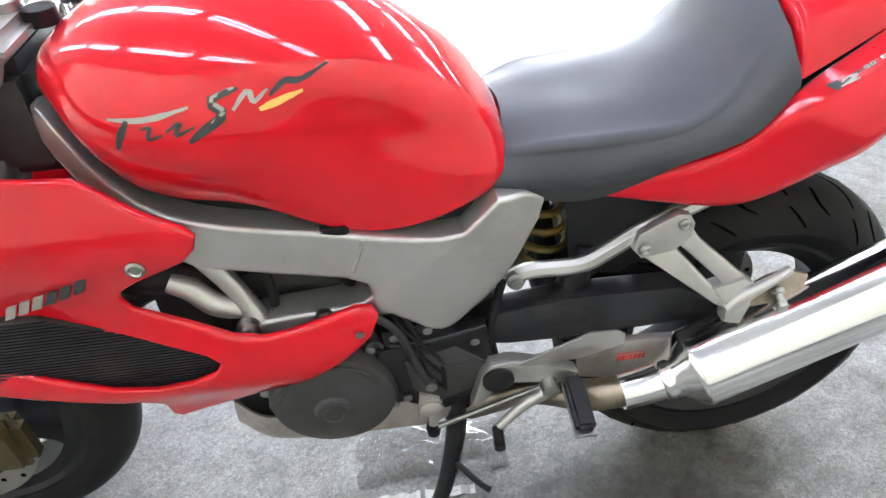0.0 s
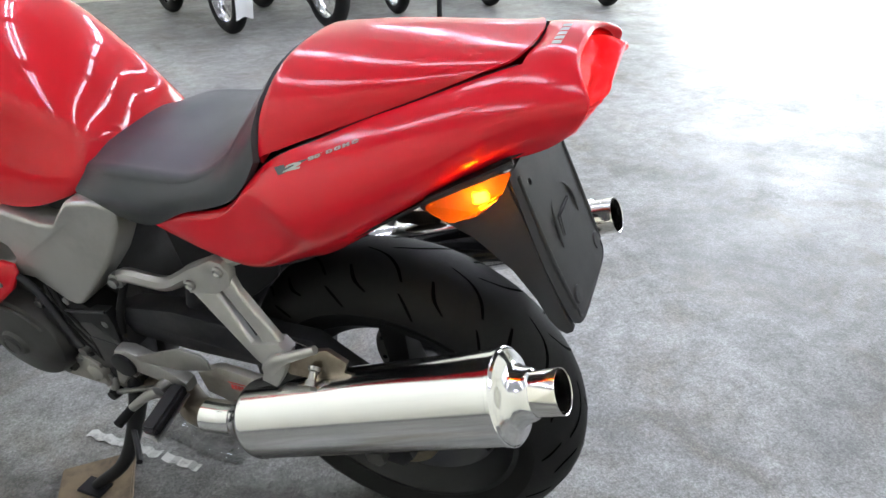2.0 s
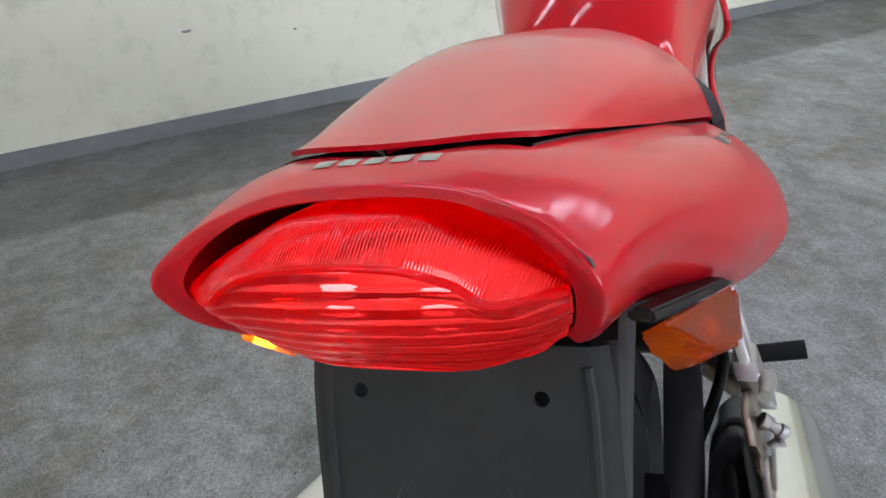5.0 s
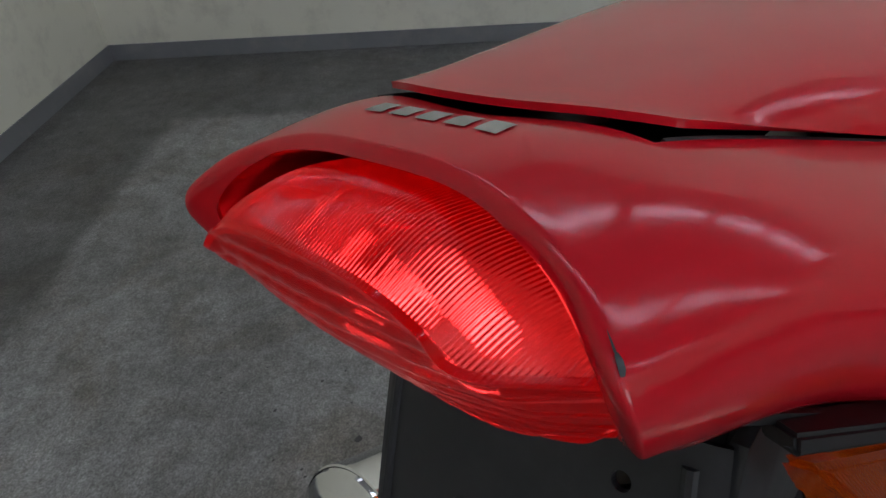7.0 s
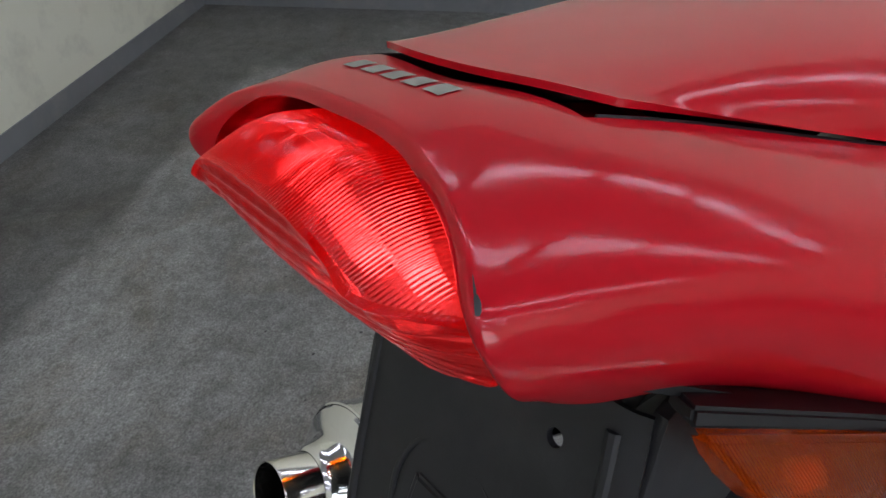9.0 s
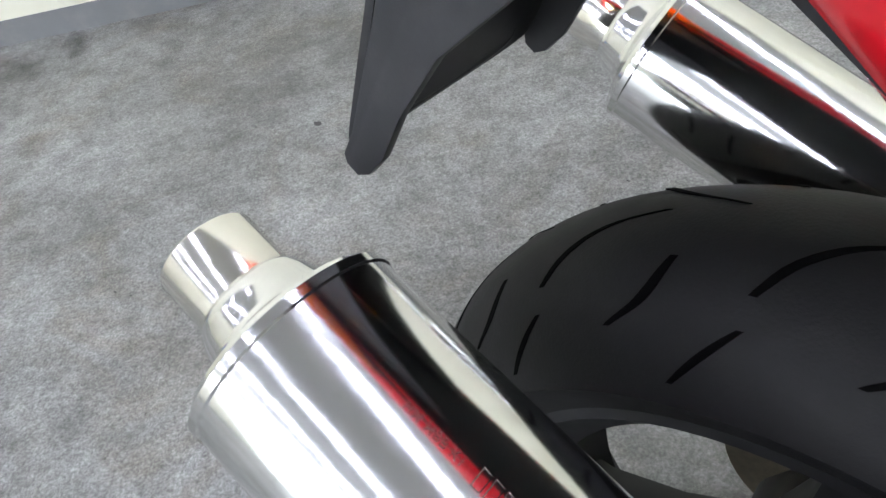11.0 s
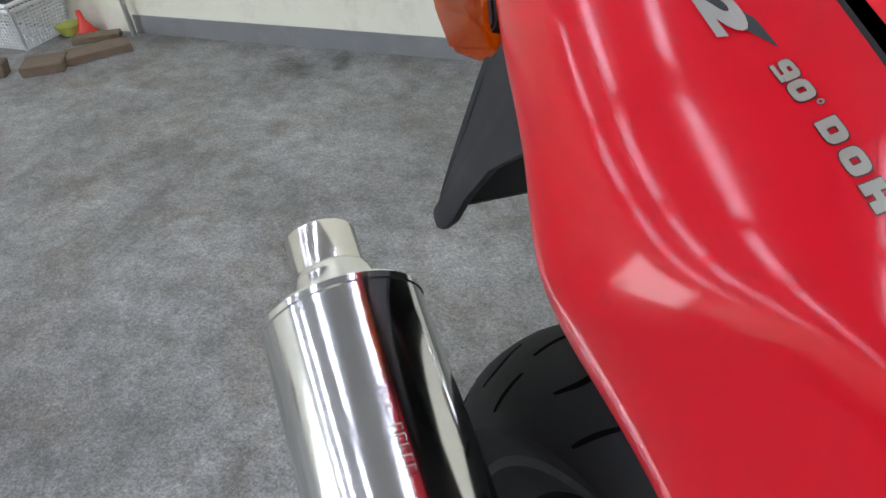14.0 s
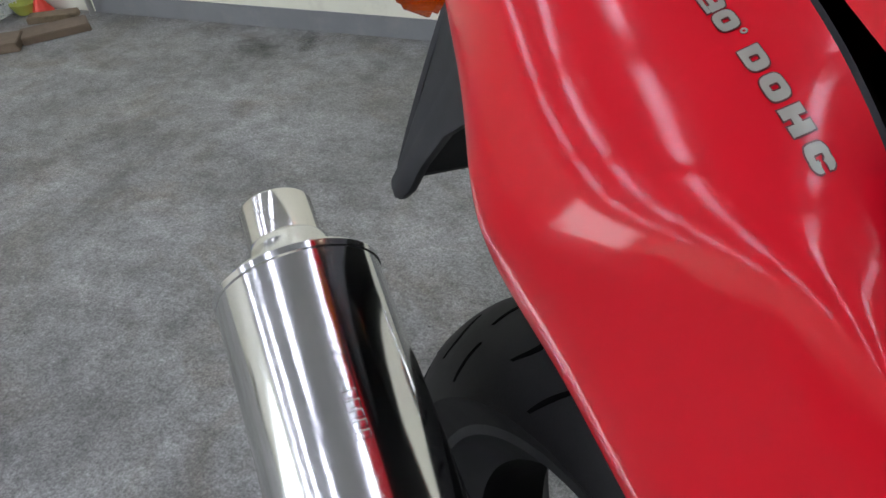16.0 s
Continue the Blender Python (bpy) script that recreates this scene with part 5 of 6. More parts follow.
thing("plywood_offcut", rough_block(.145, .17, .02, 1), PLY, pose(-.65, -.213, 0, 0, 0, 40), "stained plywood offcut under the side stand", "wood")
thing("wood_block", rough_block(.155, .06, .055, 2), WOOD, in_room(5.42, .5, 0, 28), "sawn timber block on the concrete floor", "wood", "wood blocks")
thing("wood_block", rough_block(.15, .13, .035, 3), WOOD, in_room(5.24, .39, 0, 35), "dark weathered timber block on the floor", "wood", "wood blocks")
thing("wood_plank", rough_block(.24, .11, .03, 4), WOOD, in_room(5.13, .225, 0, 50), "weathered plank piece with a long crack", "wood", "wood blocks")
thing("wood_plank", rough_block(.19, .07, .025, 5), PLY, in_room(5.25, .105, 0, 32), "pale plank piece beside the wall", "wood", "wood blocks")
thing("wood_plank", rough_block(.18, .11, .018, 6), WOOD, in_room(5.41, .795, 0, 15), "flat brown board lying on the floor", "wood", "wood blocks")
pole = thing("steel_pole", tube([(0, 0, 0), (.03, -.0, 2.4)], .011, 12), SILVER, in_room(5.12, .035), "thin grey metal pole leaning on the wall", "pole")


def basket():
    e = empty("laundry_basket", in_room(5.64, .15, 0.001, 0), "white plastic lattice basket filled with odd tools", "basket")
    b, t, h = (.165, .11), (.2, .142), .19

    def at(side, u, z):
        k = z / h
        w, d = b[0] + (t[0] - b[0]) * k, b[1] + (t[1] - b[1]) * k
        return {0: (u * w, d, z), 1: (u * w, -d, z), 2: (w, u * d, z), 3: (-w, u * d, z)}[side]

    part("base", box(-b[0], b[0], -b[1], b[1], 0, .004, .001), WHITEP, e)
    for side in range(4):
        bm = bmesh.new()
        n = 21 if side < 2 else 15
        for i in range(n):
            u = -1 + 2 * i / (n - 1)
            tube([at(side, u, .0), at(side, u, h)], .0024 if 0 < i < n - 1 else .006, 4, bm=bm)
        for j in range(13):
            z = .004 + j * (h - .02) / 12
            tube([at(side, -1, z), at(side, 1, z)], .0022, 4, bm=bm)
        tube([at(side, -1, h - .022), at(side, 1, h - .022)], .007, 6, bm=bm)
        part("lattice_wall", bm, WHITEP, e)
    rim = [(-t[0], -t[1], h), (t[0], -t[1], h), (t[0], t[1], h), (-t[0], t[1], h), (-t[0], -t[1], h)]
    bm = bmesh.new()
    for p, q in zip(rim, rim[1:]):
        tube([p, q], .009, 8, bm=bm)
    part("rim", bm, WHITEP, e)
    return e


basket()
DARKIT = mat("dark_parts", (0.05, 0.05, 0.055), 0.5, noise_scale=20, noise_amt=0.4)
BLUEP = mat("blue_plastic", (0.02, 0.05, 0.3), 0.3)
LIME = mat("lime_plastic", (0.45, 0.5, 0.1), 0.4)
REDP = mat("red_plastic", (0.75, 0.05, 0.03), 0.35)
MAUVE = mat("mauve_cloth", (0.3, 0.2, 0.3), 0.8, noise_scale=9, noise_amt=0.35)
PALEB = mat("pale_blue_sheet", (0.4, 0.5, 0.6), 0.6, noise_scale=8, noise_amt=0.2)


def lumpy(rx, ry, rz, seed, n=26, amp=.25):
    """A soft heap resting on z = 0."""
    bm = bmesh.new()
    bmesh.ops.create_uvsphere(bm, u_segments=n, v_segments=n // 2, radius=1)
    for v in bm.verts:
        d = 1 + amp * noise.fractal(v.co * 2.2 + Vector((seed * 7.1, 0, 0)), 1.0, 2.0, 4)
        v.co = Vector((v.co.x * rx * d, v.co.y * ry * d, max(0.0, (v.co.z * .5 + .45)) * rz * 1.05 * d))
    return bm


thing("oily_part", lumpy(.15, .1, .08, 3, amp=.5), DARKIT, in_room(5.62, .14, .13), "dark oily parts lying in the basket", "parts")
thing("blue_cup", lathe([(0, .03), (.035, .027), (.035, .022), (.004, .022), (.004, 0)], (0, 0, 0), (0, .4, 1), 24), BLUEP, in_room(5.56, .1, .19), "round blue plastic cup in the basket", "cup")
thing("rag", lumpy(.07, .06, .05, 8, amp=.45), WHITEP, in_room(5.6, .17, .18), "crumpled pale rag on the basket", "rag")
thing("blue_bag", lumpy(.2, .16, .15, 5, amp=.35), BLUEBAG, in_room(6.05, .42), "crumpled translucent blue plastic bag", "bag")
thing("crumpled_cloth", lumpy(.3, .12, .3, 6, amp=.35), MAUVE, in_room(6.5, .14), "mauve cloth heap against the wall", "cloth")
thing("pale_sheet", lumpy(.09, .05, .26, 9, amp=.2), PALEB, in_room(6.2, .07), "pale blue sheet leaning on the wall", "sheet")
thing("lime_bowl", lathe([(0, .02), (.002, .035), (.03, .05), (.045, .054), (.046, .05), (.03, .046), (.006, .03), (.006, 0)], (0, 0, 0), (0, 0, 1), 28), LIME, in_room(5.42, .075, .001), "small lime green plastic bowl", "bowl")
thing("red_funnel", lathe([(0, .045), (.004, .045), (.06, .014), (.1, .01), (.1, .006), (.06, .01), (.006, .04), (.006, 0)], (0, 0, 0), (0.1, 0, 1), 24), REDP, in_room(5.345, .06, .001), "small red plastic funnel", "funnel")
# tape, film and marks on the floor
tape_bm = bmesh.new()
for x0, x1 in ((-.806, -.70), (-.685, -.60), (-.59, -.49)):
    g = np.array([[(x0 + (x1 - x0) * i / 8, -.079 + w + .003 * math.sin(i * 2.1 + x0 * 40), .002 + .0015 * math.sin(i * 1.7)) for w in (-.011, .011)] for i in range(9)])
    me = bpy.data.meshes.new("tmp")
    q = grid_bm(g, .0006)
    q.to_mesh(me)
    q.free()
    tape_bm.from_mesh(me)
    bpy.data.meshes.remove(me)
thing("tape_strip", tape_bm, TAPE, Matrix.Identity(4), "torn dirty white tape strips on the concrete", "tape")
film = np.zeros((34, 30, 3))
for i in range(34):
    for j in range(30):
        x, y = -.72 + .32 * i / 33, -.05 + .17 * j / 29
        p = Vector((x * 14, y * 14, 0))
        film[i, j] = (x + .05 * noise.noise(p * .5) + .015 * noise.noise(p * 2), y + .05 * noise.noise(p * .5 + Vector((5, 3, 0))) + .01 * noise.noise(p + Vector((5, 3, 0))), .003 + (.03 * abs(noise.noise(p * .8 + Vector((0, 9, 0)))) + .022 * abs(noise.noise(p * 2.4 + Vector((3, 1, 0))))) * (1 - abs(2 * j / 29 - 1) ** 3) * (1 - abs(2 * i / 33 - 1) ** 3))
thing("plastic_film", grid_bm(film), FILM, Matrix.Identity(4), "crumpled clear plastic film under the engine", "film")
SCUFF = mat("wall_scuff", (0.3, 0.27, 0.22), 0.7, noise_scale=60, noise_amt=0.4)
for name, x, y, z, a, b, seed in (("wall_scuff", .001, 1.885, .448, .03, .009, 1), ("wall_scuff", .001, 2.362, .385, .011, .008, 2)):
    rs = random.Random(seed)
    bm = bmesh.new()
    vs = [bm.verts.new((.0015, y + a * rs.uniform(.6, 1) * math.cos(k * math.tau / 14), z + b * rs.uniform(.5, 1) * math.sin(k * math.tau / 14))) for k in range(14)]
    bm.faces.new(vs)
    ob = part(name, bm, SCUFF, smooth=False)
    ob.matrix_basis = ROOM
    tagged(ob, "chipped brownish scuff on the cream wall", "scuff", kind="structure")
MARK = mat("oil_mark", (0.05, 0.048, 0.045), 0.5)
RUST = mat("brown_mark", (0.2, 0.12, 0.07), 0.7)
bm = bmesh.new()
rnd = random.Random(5)
spots = [(-.692, -.526, .008), (-.587, -.436, .009), (-.683, -.57, .006), (-.417, -.324, .007), (-1.999, 2.013, .018), (-2.011, 2.157, .02), (-2.72, 1.654, .03), (-.074, -.707, .012), (-.31, -2.622, .012), (-.9, -.75, .01), (1.15, -.47, .012)]
for k in range(70):
    spots.append((rnd.uniform(-1.2, .1), rnd.uniform(-1.2, -.3), rnd.uniform(.002, .005)))
for k in range(60):
    spots.append((rnd.uniform(-.6, 2.6), rnd.uniform(-1.2, 2.6), rnd.uniform(.002, .005)))
for x, y, r in spots:
    n = 9
    vs = [bm.verts.new((x + r * (1 + .4 * rnd.uniform(-1, 1)) * math.cos(i * math.tau / n), y + .6 * r * (1 + .4 * rnd.uniform(-1, 1)) * math.sin(i * math.tau / n), .0012)) for i in range(n)]
    bm.faces.new(vs)
tagged(part("oil_spots", bm, MARK, smooth=False), "small dark oil spots on the concrete", "spots", kind="stuff")


def crack(name, pts, w, material, seed, label):
    rnd = random.Random(seed)
    a = np.array(pts, float)
    n = 60
    rows = []
    for i in range(n):
        p = cr(a, i / (n - 1))
        q = cr(a, min(1, (i + 1) / (n - 1)))
        d = q - p if i < n - 1 else p - cr(a, (i - 1) / (n - 1))
        d /= np.linalg.norm(d) + 1e-9
        s = np.array([-d[1], d[0]])
        c = p + s * rnd.uniform(-.004, .004)
        ww = w * rnd.uniform(.4, 1.2)
        rows.append([(*(c - s * ww), .0011), (*(c + s * ww), .0011)])
    ob = part(name, grid_bm(np.array(rows)), material, smooth=False)
    return tagged(ob, label, "crack", kind="stuff")


crack("floor_crack", [(-1.40, 1.70), (-1.2, 1.87), (-.95, 2.08), (-.64, 2.43), (-.2, 2.9)], .004, MARK, 1, "thin dark crack in the concrete")
crack("floor_crack", [(-1.71, 1.97), (-1.6, 1.8), (-1.4, 1.73), (-1.2, 1.80)], .003, MARK, 2, "thin curved crack in the concrete")
crack("floor_mark", [(-1.02, 2.02), (-.93, 2.1), (-.86, 2.17)], .02, RUST, 3, "brown stain on a floor crack")
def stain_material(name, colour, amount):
    """A soaked-in stain, or dirt with painted shade: patchy, fading out towards its rim."""
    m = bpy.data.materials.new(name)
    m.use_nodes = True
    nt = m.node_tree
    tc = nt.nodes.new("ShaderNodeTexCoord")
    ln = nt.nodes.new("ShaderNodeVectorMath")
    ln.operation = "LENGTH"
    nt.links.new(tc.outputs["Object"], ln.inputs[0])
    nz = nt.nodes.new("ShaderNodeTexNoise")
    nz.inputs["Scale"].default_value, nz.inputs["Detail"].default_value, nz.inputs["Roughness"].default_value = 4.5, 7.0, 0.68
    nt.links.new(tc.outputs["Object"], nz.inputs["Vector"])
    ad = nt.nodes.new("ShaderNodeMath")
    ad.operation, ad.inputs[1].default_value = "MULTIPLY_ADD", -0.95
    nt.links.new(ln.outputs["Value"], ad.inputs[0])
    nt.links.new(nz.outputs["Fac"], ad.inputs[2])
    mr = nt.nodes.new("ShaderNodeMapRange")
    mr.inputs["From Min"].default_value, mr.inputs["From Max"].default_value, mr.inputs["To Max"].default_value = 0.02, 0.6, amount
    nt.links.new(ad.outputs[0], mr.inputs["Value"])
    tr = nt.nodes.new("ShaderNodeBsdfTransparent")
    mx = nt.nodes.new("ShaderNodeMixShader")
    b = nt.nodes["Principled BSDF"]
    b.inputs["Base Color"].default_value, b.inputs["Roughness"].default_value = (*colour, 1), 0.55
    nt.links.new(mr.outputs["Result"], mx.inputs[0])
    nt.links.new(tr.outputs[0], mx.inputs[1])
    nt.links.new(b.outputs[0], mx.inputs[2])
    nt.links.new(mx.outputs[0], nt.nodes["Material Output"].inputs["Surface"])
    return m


def stain(x, y, z, sx, sy, rz, material, label):
    bm = bmesh.new()
    bmesh.ops.create_circle(bm, cap_ends=True, segments=28, radius=.5)
    ob = part("floor_mark", bm, material, smooth=False)
    ob.matrix_basis = pose(x, y, z, 0, 0, rz) @ Matrix.Diagonal((sx, sy, 1, 1))
    tagged(ob, label, "stain", kind="stuff")


SMUDGE = stain_material("dark_smudge", (0.07, 0.062, 0.052), 0.6)
# dirt under the motorcycle, with its shade put into the same dark colour
DIRT_SHADE = stain_material("dirt_and_shade", (0.075, 0.068, 0.058), 0.75)
stain(2.2, -.24, .0014, .3, .2, 20, SMUDGE, "dark smudge on the concrete near the wall")
stain(2.15, -.4, .0015, .26, .12, -25, SMUDGE, "faint dark smudge on the concrete")
stain(-.5, -.32, .0016, 1.3, .75, 10, DIRT_SHADE, "old oily dirt with painted shade under the motorcycle")
stain(-.15, -.2, .0018, .7, .5, 50, DIRT_SHADE, "old oily dirt with painted shade under the motorcycle")


def office_chair(m):
    e = empty("office_chair", m, "black five-star office chair on castors", "chair")
    part("hub", lathe([(.05, 0), (.05, .035), (.11, .03), (.11, .02), (.42, .02), (.42, 0)], (0, 0, 0), (0, 0, 1), 20), BLACK, e)
    for k in range(5):
        a = k * math.tau / 5 + .3
        c, s = math.cos(a), math.sin(a)
        part("leg", tube([(.02 * c, .02 * s, .09), (.18 * c, .18 * s, .085), (.29 * c, .29 * s, .065)], [.024, .02, .014], 10, 6), BLACK, e)
        part("castor", lathe([(-.022, 0), (-.022, .022), (-.016, .027), (.016, .027), (.022, .022), (.022, 0)], (.29 * c, .29 * s, .028), (-s, c, 0.0), 18), BLACK, e)
    part("seat", lathe([(.42, 0), (.42, .17), (.44, .2), (.48, .2), (.5, .17), (.505, 0)], (0, 0, 0), (0, 0, 1), 28), VINYL, e)
    return e


office_chair(pose(-1.5, 3.97, 0))


def parked_bike(m, paint, label, scale_w=1.0, white=False):
    """A parked motorcycle seen low down: its near wheel stands at the origin and it runs along +x."""
    e = empty("parked_motorcycle", m, label, "motorcycle", "parked motorcycles")
    R = .31 * scale_w
    wb = 1.35 * scale_w
    for x in (0, wb):
        w = new("wheel")
        w.parent = e
        minor = .06 * scale_w
        major = R - minor
        prof = [(-minor * .8, major - .03)] + [(minor * math.sin(radians(a)), major + minor * math.cos(radians(a))) for a in np.linspace(-105, 105, 15)] + [(minor * .8, major - .03)]
        part("tyre", lathe(prof, (x, 0, R), (0, 1, 0), 40), RUBBER, w)
        part("rim", lathe([(-.04, major - .02), (-.045, major - .035), (0, major - .05), (.045, major - .035), (.04, major - .02)], (x, 0, R), (0, 1, 0), 36), CHROME, w)
        part("hub", lathe([(-.06, 0), (-.06, .05), (.06, .05), (.06, 0)], (x, 0, R), (0, 1, 0), 24), CAST, w)
        bm = bmesh.new()
        for k in range(20):
            a = k * math.tau / 20
            b = a + .5 * (1 if k % 2 else -1)
            tube([(x + .045 * math.cos(b), .03 * (1 if k % 2 else -1), R + .045 * math.sin(b)), (x + (major - .03) * math.cos(a), 0, R + (major - .03) * math.sin(a))], .002, 4, bm=bm)
        part("spokes", bm, CHROME, w)
        part("brake_disc", lathe([(-.002, .07), (-.002, .12), (.002, .12), (.002, .07)], (x, -.07, R), (0, 1, 0), 30, close=True), DISC, w)
        g = [[(x + (R + .02) * math.cos(radians(a)), y, R + (R + .02) * math.sin(radians(a)) - abs(y) * .35) for y in (-.07, -.04, 0, .04, .07)] for a in ((0, 35, 70, 105, 140, 175, 205) if white else (20, 50, 80, 110, 140, 165))]
        part("mudguard", grid_bm(dense(g, 14, 9), .003), WHITEP if white else BLACK, w)
    for s in (-1, 1):
        part("fork_leg", tube([(0, s * .08, R), (.28, s * .08, .9)], .022, 12), CHROME, e)
        part("shock", tube([(wb, s * .12, R + .02), (wb - .12, s * .12, .7)], .024, 10), CHROME, e)
    part("engine", prism([(.4, .25), (.42, .6), (.62, .66), (.9, .55), (.95, .28), (.7, .2)], -.14, .14, .02), ENGINE, e)
    part("crank_cover", lathe([(0, .1), (.03, .095), (.04, .06), (.042, 0)], (.68, -.14, .38), (0, -1, 0), 24), CAST, e)
    part("exhaust", tube([(.45, -.12, .45), (.36, -.14, .32), (.6, -.16, .24), (1.2, -.18, .3), (1.6, -.18, .36)], [.02, .022, .025, .045, .045], 14, 20), CHROME, e)
    part("tank", grid_bm(dense(both([[(x, 0, z), (x, -.1 * w, z - .01), (x, -.16 * w, z - .1), (x, -.13 * w, z - .2)] for x, z, w in ((.28, .9, .6), (.4, .96, 1), (.6, .96, 1), (.8, .86, .7))]), 16, 20), .004), paint, e)
    part("seat", grid_bm(dense(both([[(x, 0, z), (x, -.1, z - .01), (x, -.14, z - .07)] for x, z in ((.78, .84), (1.0, .78), (1.3, .82), (1.5, .85))]), 14, 14), .01), VINYL, e)
    part("frame", tube([(.3, 0, .85), (.4, 0, .4), (.7, 0, .2), (1.0, 0, .35), (1.05, 0, .7)], .025, 10, 20), BLACK, e)
    part("handlebar", tube([(.28, -.36, 1.02), (.27, -.15, 1.02), (.27, .15, 1.02), (.28, .36, 1.02)], .012, 10, 12), BLACK, e)
    part("headlight", lathe([(-.06, 0), (-.04, .06), (.03, .085), (.05, .08), (.05, 0)], (.18, 0, .85), (-1, 0, 0), 24), CHROME, e)
    part("stand", tube([(.75, -.1, .25), (.85, -.28, .02)], .012, 8), BLACK, e)
    return e


GREEN = mat("dark_green_paint", (0.02, 0.06, 0.04), 0.3, coat=0.8)
MAROON = mat("maroon_paint", (0.2, 0.015, 0.02), 0.3, coat=0.8)
BLUEPAINT = mat("blue_paint", (0.03, 0.06, 0.2), 0.3, coat=0.8)
for x, y, rz, paint, lab, sc, wh in (
    (-2.56, 4.2, 148, BLACK, "black parked motorcycle with wire wheels", 1.0, False),
    (-3.25, 3.8, 150, MAROON, "parked motorcycle with white mudguards", 1.0, True),
    (-2.3, 4.95, 140, GREEN, "small dark green parked motorcycle", .8, False),
    (-1.62, 5.55, 130, BLACK, "black parked motorcycle in the row", .95, False),
    (-.57, 5.8, 120, BLUEPAINT, "blue parked motorcycle in the row", 1.0, False),
    (3.25, 5.6, 70, BLACK, "black parked motorcycle beside the shutter", 1.0, False),
    (2.2, 6.1, 80, MAROON, "maroon parked motorcycle beside the shutter", 1.0, False),
):
    parked_bike(pose(x, y, 0, 0, 0, rz), paint, lab, sc, wh)

# ---------------- decals and markings ----------------


def surface(ob):
    me = ob.data
    return BVHTree.FromPolygons([v.co.copy() for v in me.vertices], [tuple(p.vertices) for p in me.polygons])


TREES = {o.name: surface(o) for o in (tank, tail)}


def lay_on(bm, tree, lift=.0005, reach=.03):
    """Press a flat mesh whose vertices carry a place and a common direction onto a surface."""
    for v in bm.verts:
        p, n, _, _ = tree.find_nearest(v.co, reach)
        if p is not None:
            v.co = p + (n if n.dot(v.co - p) >= 0 or n.length == 0 else -n).normalized() * lift
    return bm


def text_bm(text, size, bold=.045):
    cu = bpy.data.curves.new("txt", "FONT")
    cu.body, cu.size, cu.offset = text, size, bold * size
    cu.resolution_u = 4
    cu.space_character = 1.12
    ob = bpy.data.objects.new("txt", cu)
    scene.collection.objects.link(ob)
    dg = bpy.context.evaluated_depsgraph_get()
    me = bpy.data.meshes.new_from_object(ob.evaluated_get(dg))
    bm = bmesh.new()
    bm.from_mesh(me)
    bpy.data.objects.remove(ob)
    bpy.data.curves.remove(cu)
    bpy.data.meshes.remove(me)
    return bm


def place_text(text, c0, c1, n, height, tree=None, shear=0.0, lift=.0006, bold=.06):
    """Letters whose middle line runs from c0 to c1 on a surface that faces n."""
    bm = text_bm(text, 1.0)
    plain = bm if bold == .045 else text_bm(text, 1.0, bold)
    xs, ys = [v.co.x for v in bm.verts], [v.co.y for v in bm.verts]
    x0, x1, y0, y1 = min(xs), max(xs), min(ys), max(ys)
    bm = plain
    c0, c1, n = Vector(c0), Vector(c1), Vector(n).normalized()
    d = c1 - c0
    up = n.cross(d).normalized()
    for v in bm.verts:
        u, w = (v.co.x - x0) / (x1 - x0), (v.co.y - y0) / (y1 - y0) - .5
        v.co = c0 + d * (u + w * shear) + up * w * height + n * .006
    if tree:
        lay_on(bm, tree, lift)
    else:
        for v in bm.verts:
            v.co -= n * (.006 - lift)
    return bm


def ribbon(pts, w, tree, n=14, lift=.0006, taper=True):
    """A painted stroke on a surface, along points and as wide as w at its middle."""
    a = np.array(pts, float)
    rows = []
    for i in range(n):
        t = i / (n - 1)
        p = cr(a, t)
        q = cr(a, min(1, t + .02)) - cr(a, max(0, t - .02))
        s = np.cross(q, np.array([0, 1, 0]))
        s /= np.linalg.norm(s) + 1e-9
        ww = w * (.25 + .75 * math.sin(math.pi * (.1 + .85 * t)) if taper else 1)
        rows.append([p + s * ww * k for k in (-.5, 0, .5)])
    return lay_on(grid_bm(np.array(rows)), tree, lift)


TT, TA = TREES[tank.name], TREES[tail.name]
def squarish(w, h, k, n, a0=0.0, a1=math.tau):
    """Points round a rounded block of half sizes w and h."""
    out = []
    for i in range(n):
        a = a0 + (a1 - a0) * i / (n - 1)
        c, d = math.cos(a), math.sin(a)
        r = (abs(c / w) ** k + abs(d / h) ** k) ** (-1 / k)
        out.append((r * c, r * d))
    return out


def band(bm, outer, inner):
    va, vb = [bm.verts.new((*p, 0)) for p in outer], [bm.verts.new((*p, 0)) for p in inner]
    for i in range(len(va) - 1):
        bm.faces.new([va[i], va[i + 1], vb[i + 1], vb[i]])


def slab(bm, x0, x1, y0, y1, n=4):
    v = [[bm.verts.new((x0 + (x1 - x0) * i / n, y0 + (y1 - y0) * j / n, 0)) for j in range(n + 1)] for i in range(n + 1)]
    for i in range(n):
        for j in range(n):
            bm.faces.new([v[i][j], v[i + 1][j], v[i + 1][j + 1], v[i][j + 1]])


